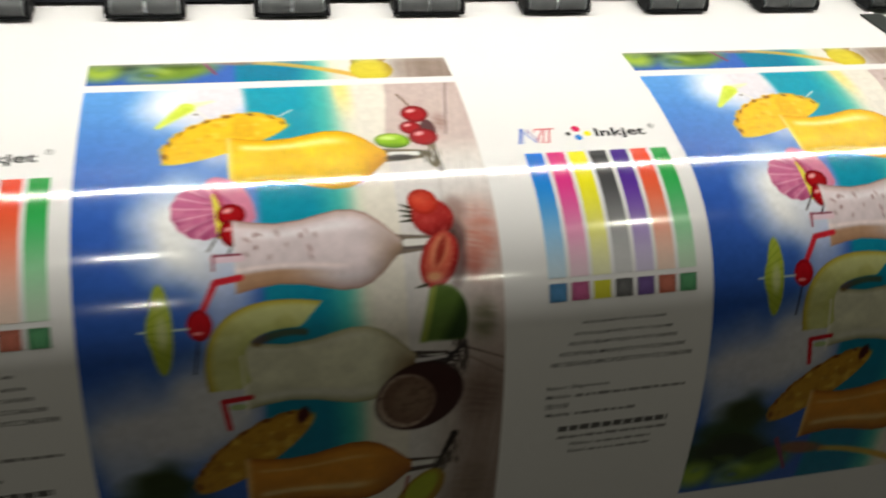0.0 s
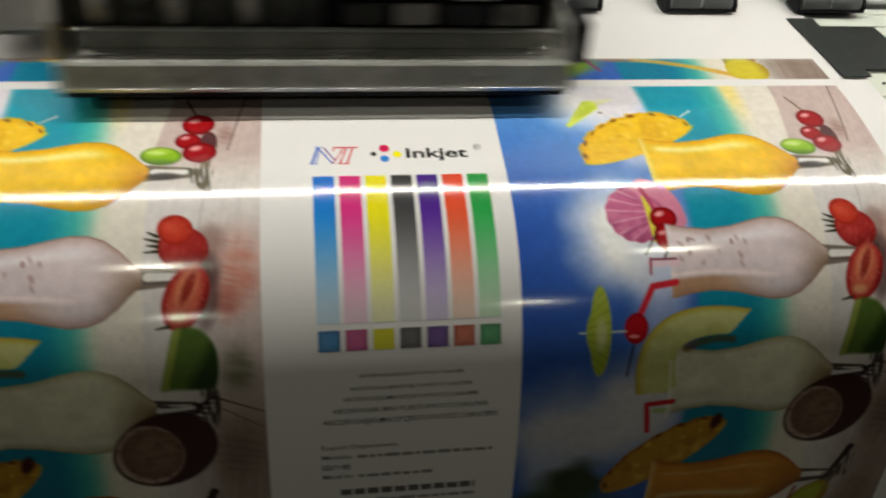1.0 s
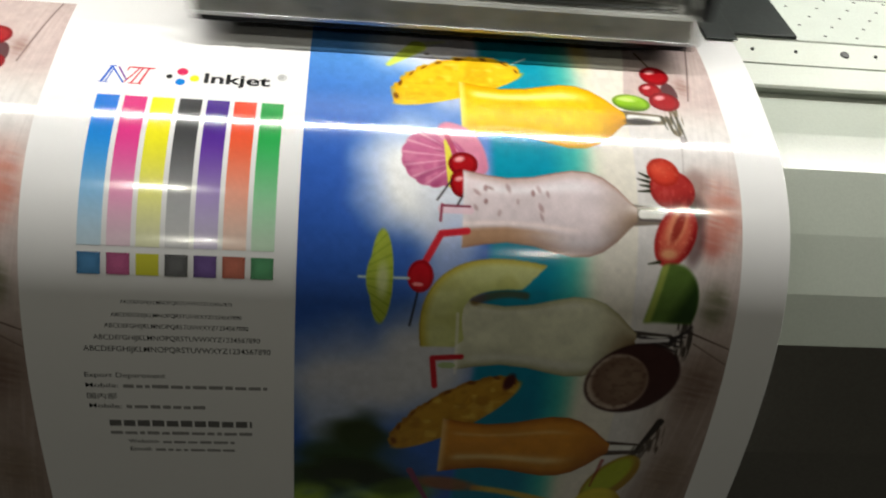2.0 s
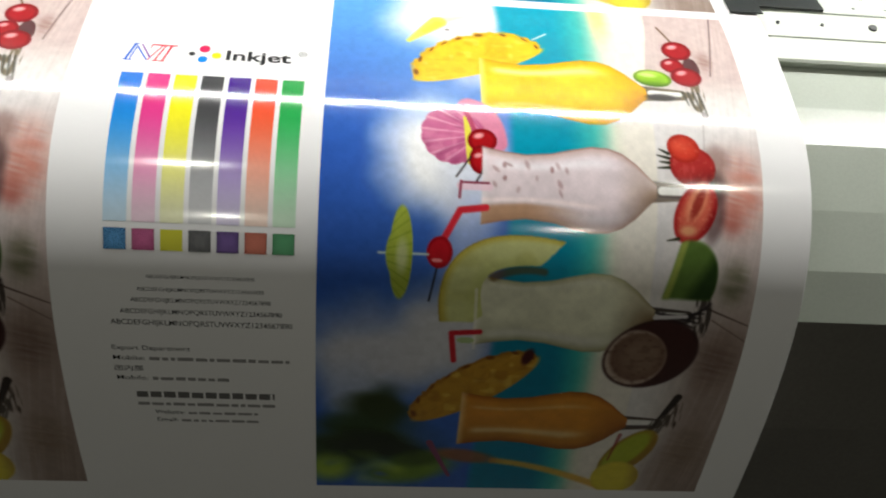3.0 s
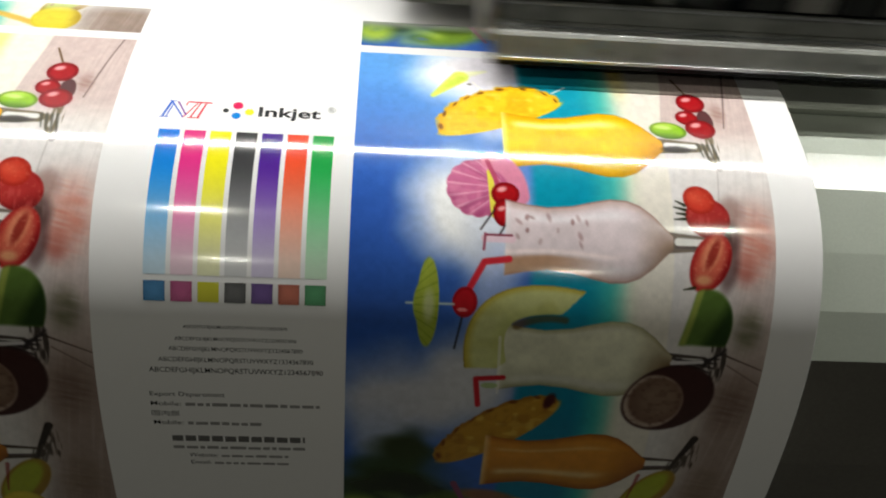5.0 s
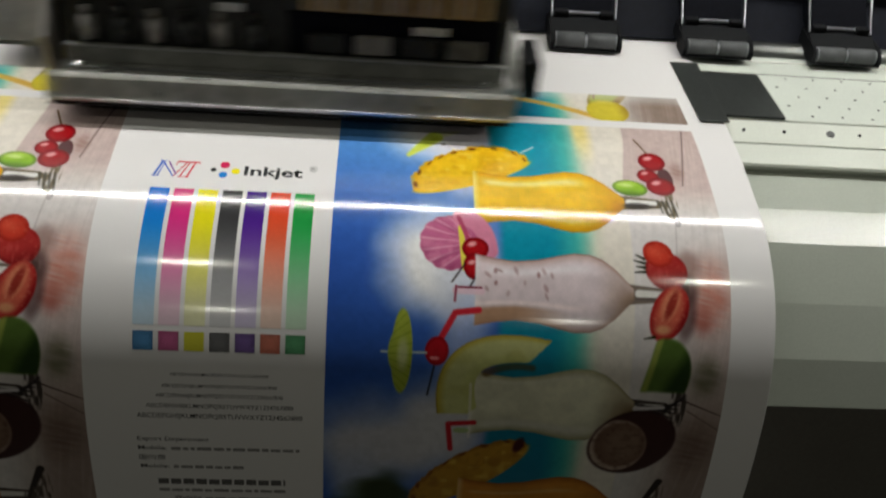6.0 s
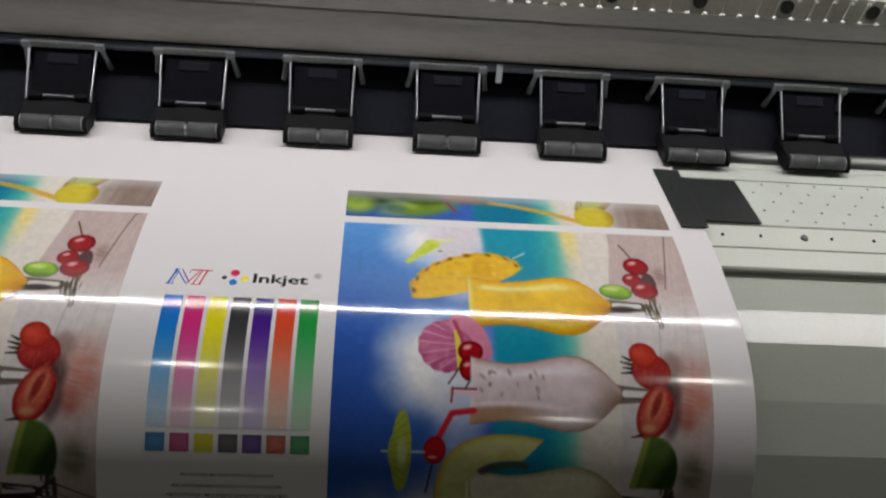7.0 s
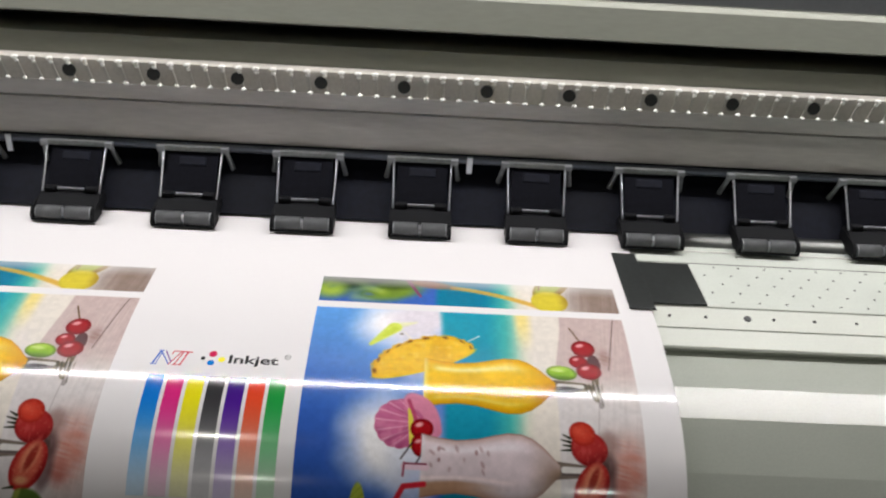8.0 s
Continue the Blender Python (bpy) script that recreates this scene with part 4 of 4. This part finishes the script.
def build_prints():
    """The picture in narrow bands across the film, and the strip of the next one in bands that the carriage lays down."""
    xs = np.linspace(BL, BR, int((BR - BL) / 0.0005) + 1)
    for k, (s0, s1) in enumerate(bands_of(PT, PT + PIC_H / 1000)):
        ss = np.linspace(s0, s1 + 0.0004, 12)
        me = grid_mesh("printed_picture_band", xs, ss, lift(k), M_INK, lambda x, s: paint((x - BL) * 1000, np.minimum((s - PT) * 1000, PIC_H)))
        ob = new("printed_picture_band", me)
        ob.parent = sheet
        twin = new("printed_picture_band", me)
        twin.parent = ob
        twin.matrix_basis = pose(-REPEAT, 0, 0)
        bands.append((s0, s1, ob))
        moving.append((ob, (s0 + s1) / 2, None))
    tagged(bands[0][2], "print of tropical cocktails and fruit at a beach")
    end = PT - GAP
    top = 0.0427
    cuts = [top, top + 0.0030, top + 0.0062] + [end - (end - top - 0.0062) * k / 4 for k in (3, 2, 1, 0)]
    for k, (s0, s1) in enumerate(zip(cuts, cuts[1:])):
        ss = np.linspace(s0, s1 + (0.0004 if k < 5 else 0.0), 12)

        def thin(x, s):
            c = paint((x - BL) * 1000, PIC_H - (end - s) * 1000)
            m = (0.35 * (1 - ramp(s, top, top + 0.012)))[:, None]
            return c * (1 - m) + 0.8 * m

        me = grid_mesh("printed_strip_band", xs, ss, lift(k), M_INK, thin)
        for side, laid in ((0, (5.71, 1.97)), (-1, (6.38, 2.53))):
            ob = new("printed_strip_band", me)
            ob.parent = sheet
            moving.append((ob, (s0 + s1) / 2, (laid[k] if k < 2 else None, REPEAT * side)))
            ob.matrix_basis = pose(REPEAT * side, 0, 0)
            if k == 5:
                tagged(ob, "lower strip of the next cocktail picture")


build_prints()

BAR_INKS = [(0, 112, 208), (214, 30, 120), (236, 226, 10), (46, 46, 48), (62, 14, 132), (226, 66, 30), (18, 150, 58)]
FADE_INKS = [(196, 216, 230), (228, 204, 216), (226, 226, 190), (206, 206, 208), (206, 198, 222), (232, 208, 194), (196, 220, 196)]
COLUMN = BL + 0.0012      # the test column hangs left of the picture


def decal(name, verts, faces, mat, label="", h=0.00005, parent=None):
    """A flat drawing (x, s in metres) laid on the sheet."""
    verts = np.array(verts, float)
    co = on_sheet(verts[:, 0], verts[:, 1], h)
    me = bpy.data.meshes.new(name)
    me.from_pydata([tuple(c) for c in co], [], faces)
    me.materials.append(mat)
    ob = new(name, me)
    ob.parent = band_at(verts[:, 1].mean()) if parent is None else parent
    return tagged(ob, label) if label else ob


def block(x0, x1, s0, s1, step=0.003):
    """A rectangle cut small enough to follow the sheet."""
    n = max(1, int(abs(s1 - s0) / step))
    v, f = [], []
    for k in range(n + 1):
        s = s0 + (s1 - s0) * k / n
        v += [(x0, s), (x1, s)]
        if k:
            f.append((2 * k - 2, 2 * k, 2 * k + 1, 2 * k - 1))
    return v, f


def merge(shapes):
    v, f = [], []
    for a, b in shapes:
        n = len(v)
        v += a
        f += [tuple(i + n for i in k) for k in b]
    return v, f


def disc(cx, cs, r, seg=24, ry=None):
    ry = r if ry is None else ry
    return [(cx + r * math.cos(6.28319 * k / seg), cs + ry * math.sin(6.28319 * k / seg)) for k in range(seg)], [tuple(range(seg))]


def bar_line(a, b, w):
    a, b = Vector(a), Vector(b)
    n = Vector((a.y - b.y, b.x - a.x)).normalized() * w / 2
    return [tuple(a + n), tuple(a - n), tuple(b - n), tuple(b + n)], [(0, 1, 2, 3)]


INKS = {}


def ink(rgb):
    if rgb not in INKS:
        INKS[rgb] = film_material("ink_%d_%d_%d" % rgb, srgb(*rgb))
    return INKS[rgb]


def lettering(text, x0, x1, s_base, cap, mat, dx, name="printed_text", bold=0.0, label=""):
    """A line of type from x0 to x1, standing on s_base, with capitals of the height cap (0: by width alone)."""
    cu = bpy.data.curves.new(name, "FONT")
    cu.body, cu.size, cu.resolution_u, cu.offset = text, 1.0, 3, bold
    tmp = bpy.data.objects.new(name, cu)
    scene.collection.objects.link(tmp)
    bpy.context.view_layer.update()
    me = bpy.data.meshes.new_from_object(tmp.evaluated_get(bpy.context.evaluated_depsgraph_get()))
    bpy.data.objects.remove(tmp)
    n = len(me.vertices)
    co = np.zeros(n * 3)
    me.vertices.foreach_get("co", co)
    co = co.reshape(-1, 3)
    lo, hi = co[:, 0].min(), co[:, 0].max()
    kx = (x1 - x0) / (hi - lo)
    ky = kx if cap == 0 else cap / 0.70
    me.vertices.foreach_set("co", on_sheet(x0 + (co[:, 0] - lo) * kx + dx, s_base - co[:, 1] * ky, 0.00005).ravel())
    me.update()
    me.materials.clear()
    me.materials.append(mat)
    ob = new(name, me)
    ob.parent = band_at(s_base - 0.35 * ky)
    return tagged(ob, label) if label else ob


def starburst(cx, cs, r, rays=26):
    """A square filled with a fan of thin wedges round a solid middle."""
    v, f = [(cx, cs)], []
    for k in range(rays):
        for ring in (0.34, 0.67, 1.0):
            for j in (k - 0.2 * ring, k + 0.2 * ring):
                t = 6.28319 * j / rays
                c, s = math.cos(t), math.sin(t)
                d = ring * r / max(abs(c), abs(s))
                v.append((cx + c * d, cs + s * d))
        n = len(v) - 6
        f += [(0, n, n + 1), (n, n + 2, n + 3, n + 1), (n + 2, n + 4, n + 5, n + 3)]
    return v, f


def mm(x, s):
    return BL + x / 1000, PT + s / 1000


def build_column(dx):
    pitch, w = 0.01157, 0.0095
    for k in range(7):
        x = -0.1503 + pitch * k + dx

        def fade(gx, gs, k=k):
            t = np.clip((gs - PT - 0.064) / 0.069, 0, 1)
            t = (0.15 * t + 0.85 * ramp(t, 0.08, 1.05))[:, None]
            c = linear(np.array(BAR_INKS[k]) / 255 * (1 - t) + np.array(FADE_INKS[k]) / 255 * t)
            return c * (0.97 + 0.06 * lattice(gx * 900, gs * 900, 40 + k))[:, None]

        for n, (s0, s1, band) in enumerate(bands):
            a, b = max(s0, PT + 0.0638), min(s1, PT + 0.1330)
            if b - a < 0.0002:
                continue
            me = grid_mesh("colour_bar", np.linspace(x, x + w, 9), np.linspace(a, b + (0.0004 if b == s1 else 0.0), 9), lift(n), M_INK, fade)
            ob = new("colour_bar", me)
            ob.parent = band
        tint = tuple(int(0.55 * p + 0.45 * q) for p, q in zip(BAR_INKS[k], (225, 225, 225))) if k != 2 else (206, 202, 66)
        v, f = block(x + 0.0002, x + w - 0.0002, PT + 0.1358, PT + 0.1448)
        decal("test_square", v, f, ink(tint))
        if k != 2:
            v, f = starburst(x + w / 2, PT + 0.1403, w / 2 * 0.98)
            decal("test_fan", v, f, ink(tuple(int(0.40 * p) for p in BAR_INKS[k])), h=0.00012)
    # monogram: thin double strokes, blue running into red
    blue, violet, red = (52, 96, 196), (120, 60, 150), (206, 34, 60)
    strokes = [((-88.4, 56), (-85.4, 45.5), 0.75, blue), ((-86.6, 56), (-84.6, 47.5), 0.4, blue), ((-89.6, 56), (-85.6, 56), 0.4, blue),
               ((-86.6, 45.4), (-83.6, 45.4), 0.4, blue), ((-85.4, 45.5), (-79.0, 56), 0.5, blue), ((-82.6, 45.6), (-77.8, 54.4), 0.5, violet),
               ((-79.0, 56), (-73.6, 46.2), 0.45, red), ((-78.0, 45.6), (-67.0, 45.8), 0.6, red), ((-78.0, 45.6), (-78.6, 48), 0.4, red),
               ((-75.8, 56), (-72.2, 46), 0.5, red), ((-72.4, 56), (-69.6, 46), 0.6, red), ((-77.0, 56), (-71.4, 56), 0.4, red)]
    for tint in (blue, violet, red):
        v, f = merge([bar_line(mm(*a), mm(*b), w_ * 1.5 / 1000) for a, b, w_, c in strokes if c == tint])
        decal("monogram_stroke", [(p[0] + dx, p[1]) for p in v], f, ink(tint))
    for (cx, cy, r), tint in (((-60.2, 50.2, 1.4), (40, 40, 42)), ((-55, 46.6, 2.4), (206, 30, 84)), ((-55.2, 53.4, 2.1), (0, 120, 205)), ((-49.4, 50.6, 2.1), (240, 228, 20))):
        x, s = mm(cx, cy)
        v, f = disc(x + dx, s, r / 1000, 24)
        decal("logo_dot", v, f, ink(tint))
    x0, s0 = mm(-45.2, 53.0)
    x1, _ = mm(-16.4, 0)
    lettering("Inkjet", x0, x1, s0, 0.0062, M_BLACK_INK, dx, bold=0.025, label="bold black printed word")
    x0, s0 = mm(-13.4, 48.6)
    x1, _ = mm(-9.4, 0)
    lettering("\u00ae", x0, x1, s0, 0.0, M_GREY_INK, dx)
    # alphabet lines, each larger than the one above
    for s, half, cap in ((157.0, 22.6, 1.15), (162.9, 26.6, 1.3), (168.0, 29.4, 1.5), (173.6, 34.2, 1.7), (179.2, 38.6, 1.95)):
        x0, s0 = mm(-48.7 - half, s)
        x1, _ = mm(-48.7 + half, s)
        lettering("ABCDEFGHIJKLMNOPQRSTUVWXYZ1234567890", x0, x1, s0, cap / 1000 * 1.35, M_BLACK_INK, dx, bold=0.006)
    for text, xa, xb, s in (("Export Department", -88, -54.5, 192.2), ("Mobile:", -88, -74.5, 197.6), ("Mobile:", -87.5, -74, 208.6),
                            ("Website:", -73, -59.5, 228.8), ("Email:", -72.5, -63, 233.6), ("\u56fd\u5185\u90e8", -88, -75.5, 203.4)):
        x0, s0 = mm(xa, s)
        x1, _ = mm(xb, s)
        lettering(text, x0, x1, s0, 0.0024, M_BLACK_INK, dx, bold=0.004)
    rnd = random.Random(9)
    for xa, xb, s, h in ((-72.5, -11, 197.6, 1.9), (-72, -38, 208.6, 1.9), (-80, -18, 218.8, 3.6), (-80, -18, 223.6, 1.9), (-58, -26, 228.8, 1.6), (-61.5, -26, 233.6, 1.6)):
        x = xa
        while x < xb - 0.4:
            w = min(xb - x, rnd.uniform(5.4, 5.8) if h > 3 else rnd.uniform(2.4, 8.0))
            a, b = mm(x, s - h), mm(x + w - 0.5, s)
            v, f = block(a[0] + dx, b[0] + dx, a[1] + rnd.uniform(0, 0.0003), b[1], 0.002)
            decal("blanked_word", v, f, ink((142, 140, 140)) if h < 3 else ink((104, 102, 102)))
            x += w + 0.5


for column in (0.0, -REPEAT):
    build_column(column)



def build_carriage():
    """The print carriage: steel sole plate, smoked front cover on a ledge, black housing with cable and label, side wing and knob."""
    c = thing("print_carriage", label="black print carriage with a steel sole plate and smoked cover", category="print carriage")
    W = 0.235
    bm = bmesh.new()
    box(bm, 0, W, -0.1150, 0.015, 0.9065, 0.9100, 0.0006)
    part("sole_plate", bm, M_BLACK, c, "black sole plate just above the film")
    bm = bmesh.new()
    extrude_profile(bm, [(-0.1162, 0.9102), (-0.1165, 0.9112), (-0.1128, 0.9215), (-0.1115, 0.9225), (-0.1090, 0.9225), (-0.1090, 0.9102)], -0.001, W + 0.001)
    part("front_rail", bm, M_ACRYL, c, "scuffed clear acrylic front rail")
    bm = bmesh.new()
    box(bm, 0.002, W - 0.002, -0.1088, -0.0890, 0.9150, 0.9195, 0.0006)
    part("ledge", bm, M_ACRYL, c, "smoked acrylic ledge")
    for y in (-0.1055, -0.0985):
        bm = bmesh.new()
        box(bm, 0.006, W - 0.012, y - 0.0006, y + 0.0006, 0.9196, 0.9206, 0.0003)
        part("ledge_rib", bm, M_STEEL, c, "bright rib on the ledge")
    bm = bmesh.new()
    box(bm, 0.004, W - 0.004, -0.0930, -0.0900, 0.9200, 0.9300, 0.0008)
    part("cover_flange", bm, M_ACRYL, c)
    bm = bmesh.new()
    extrude_profile(bm, [(-0.0888, 0.9102), (-0.0888, 0.9715), (-0.0850, 0.9760), (-0.0450, 1.0200), (-0.0400, 1.0225), (0.016, 1.0225), (0.016, 0.9102)], 0.003, W - 0.003)
    housing = part("housing", bm, M_CASE, c, "matt black carriage housing")
    bm = bmesh.new()
    box(bm, 0.010, 0.112, -0.0900, -0.0889, 0.936, 0.968, 0.0004)
    part("front_panel", bm, M_CASE, housing)
    bm = bmesh.new()
    box(bm, 0.118, 0.228, -0.0902, -0.0889, 0.930, 0.953, 0.0004)
    part("front_panel", bm, M_NAVY, housing)
    bm = bmesh.new()
    box(bm, 0.125, 0.222, -0.0925, -0.0889, 0.9545, 0.9700, 0.0012)
    cable = part("flat_cable", bm, M_BRASS, housing, "amber flat cable with fine tracks")
    for k in range(16):
        bm = bmesh.new()
        box(bm, 0.128 + 0.0058 * k, 0.1294 + 0.0058 * k, -0.0931, -0.09255, 0.9560, 0.9685)
        part("cable_track", bm, M_STEEL if k % 3 else M_BLACK, cable)
    bm = bmesh.new()
    box(bm, 0.182, 0.200, -0.0912, -0.0903, 0.9440, 0.9485, 0.0003)
    part("label", bm, M_WHITE, housing, "small white label")
    bm = bmesh.new()
    box(bm, 0.082, 0.096, -0.0910, -0.0901, 0.951, 0.9555, 0.0003)
    part("label", bm, M_WHITE, housing)
    for x, z, y in ((0.012, 0.9235, -0.0995), (0.120, 0.9215, -0.0985), (0.155, 0.9215, -0.0960), (0.222, 0.9235, -0.0960)):
        bm = bmesh.new()
        bmesh.ops.create_uvsphere(bm, u_segments=14, v_segments=8, radius=0.0028, matrix=pose(x, y, z - 0.002) @ Matrix.Diagonal((1, 1, 0.7, 1)))
        smooth(part("screw", bm, M_GLINT, c))
    for x in (0.055, 0.19):
        bm = bmesh.new()
        rod(bm, (x, -0.1162, 0.9163), (x, -0.1140, 0.9155), 0.0016, 12)
        part("rail_screw", bm, M_DARKSTEEL, c)
    # cover plate, cable clamp, hoses and damper caps behind the clear front
    bm = bmesh.new()
    box(bm, 0.0, W, -0.1172, -0.1166, 0.9104, 0.9121, 0.0002)
    part("edge_strip", bm, M_STEEL, c, "bright lower edge of the front rail")
    bm = bmesh.new()
    box(bm, 0.004, W - 0.004, -0.0938, -0.0931, 0.9288, 0.9301, 0.0003)
    part("flange_edge", bm, M_STEEL, c)
    for k in range(6):
        bm = bmesh.new()
        x = 0.018 + 0.0165 * k
        rod(bm, (x, -0.0925, 0.934), (x, -0.0925, 0.946), 0.0042, 14)
        rod(bm, (x, -0.0925, 0.946), (x, -0.0925, 0.951), 0.0024, 10)
        smooth(part("ink_damper", bm, M_CASE if k % 2 else M_CLEAR, housing))
    for k in range(4):
        bm = bmesh.new()
        x = 0.128 + 0.024 * k
        box(bm, x, x + 0.019, -0.0936, -0.0903, 0.9325, 0.9425, 0.0006)
        part("connector", bm, M_CLEAR if k % 2 else M_CASE, housing)
    for z in (0.9735, 0.9775):
        bm = bmesh.new()
        rod(bm, (0.006, -0.0880 + (z - 0.9735) * 0.9, z), (W - 0.006, -0.0880 + (z - 0.9735) * 0.9, z), 0.0013, 8)
        part("ink_hose", bm, M_CLEAR, housing)
    # side wings in smoked sheet, knob at the far end
    bm = bmesh.new()
    extrude_profile(bm, [(-0.085, 0.9100), (-0.100, 0.9115), (-0.100, 0.936), (-0.080, 0.960), (0.012, 0.960), (0.012, 0.9100)], -0.0045, -0.0012)
    part("side_plate", bm, M_FRONT, c, "polished grey metal side plate")
    bm = bmesh.new()
    extrude_profile(bm, [(-0.060, 0.9110), (-0.066, 0.9125), (-0.046, 0.965), (0.010, 0.965), (0.010, 0.9110)], -0.048, -0.0047)
    bmesh.ops.bevel(bm, geom=list(bm.edges), offset=0.003, segments=2, affect="EDGES")
    part("side_duct", bm, M_FRONT, c, "polished grey metal duct on the side")
    bm = bmesh.new()
    box(bm, -0.0485, -0.030, -0.058, -0.030, 0.9110, 0.926, 0.002)
    part("duct_foot", bm, M_BLACK, c)
    bm = bmesh.new()
    extrude_profile(bm, [(-0.088, 0.9100), (-0.104, 0.9115), (-0.104, 0.924), (-0.092, 0.934), (0.012, 0.940), (0.012, 0.9100)], W + 0.0012, W + 0.0040)
    part("side_plate", bm, M_ACRYL, c, "smoked clear acrylic side plate")
    bm = bmesh.new()
    rod(bm, (W + 0.0040, -0.080, 0.922), (W + 0.008, -0.080, 0.922), 0.0070, 18)
    box(bm, W + 0.0075, W + 0.0165, -0.092, -0.062, 0.9110, 0.9330, 0.002)
    part("knob", bm, M_BLACK, c, "black clamping knob")
    bm = bmesh.new()
    box(bm, 0.06, 0.17, 0.0162, 0.0195, 0.985, 1.012, 0.001)
    part("rail_slider", bm, M_STEEL, c)
    return c


carriage = build_carriage()
# seconds, left end of the carriage
CARRIAGE = [(0.0, -0.76), (0.4, -0.70), (0.6, -0.565), (0.7, -0.470), (0.8, -0.383), (1.0, -0.261), (1.1, -0.190), (1.2, -0.110), (1.3, -0.020), (1.4, 0.062), (1.5, 0.0866), (1.6, 0.068),
            (1.7, 0.0295), (1.8, -0.020), (2.0, -0.115), (2.3, -0.26), (2.6, -0.42), (2.8, -0.54), (3.2, -0.72), (3.9, -0.72), (4.2, -0.60), (4.5, -0.38), (4.8, -0.15),
            (5.1, 0.06), (5.2, 0.086), (5.3, 0.0844), (5.4, 0.060), (5.5, 0.0225), (5.6, -0.028), (5.7, -0.082), (5.8, -0.128), (5.9, -0.170), (6.0, -0.208), (6.1, -0.256), (6.3, -0.350),
            (6.5, -0.449), (6.7, -0.54), (7.0, -0.68), (7.3, -0.72), (8.0, -0.72)]


def motions():
    walk(carriage, [(t, pose(x, 0.0, 0.0005)) for t, x in CARRIAGE])
    for ob, s, how in moving:
        laid, dx = how or (None, 0.0)
        home = frame_at(s).inverted()
        times = dict(FEED)
        if laid is not None:
            for t in (laid - 0.07, laid):
                times[t] = float(np.interp(t, [f[0] for f in FEED], [f[1] for f in FEED]))
        rows = []
        for t in sorted(times):
            down = -0.0009 if laid is not None and t < laid else 0.0
            rows.append((t, frame_at(s + times[t]) @ pose(dx, 0, down) @ home))
        walk(ob, rows)


motions()
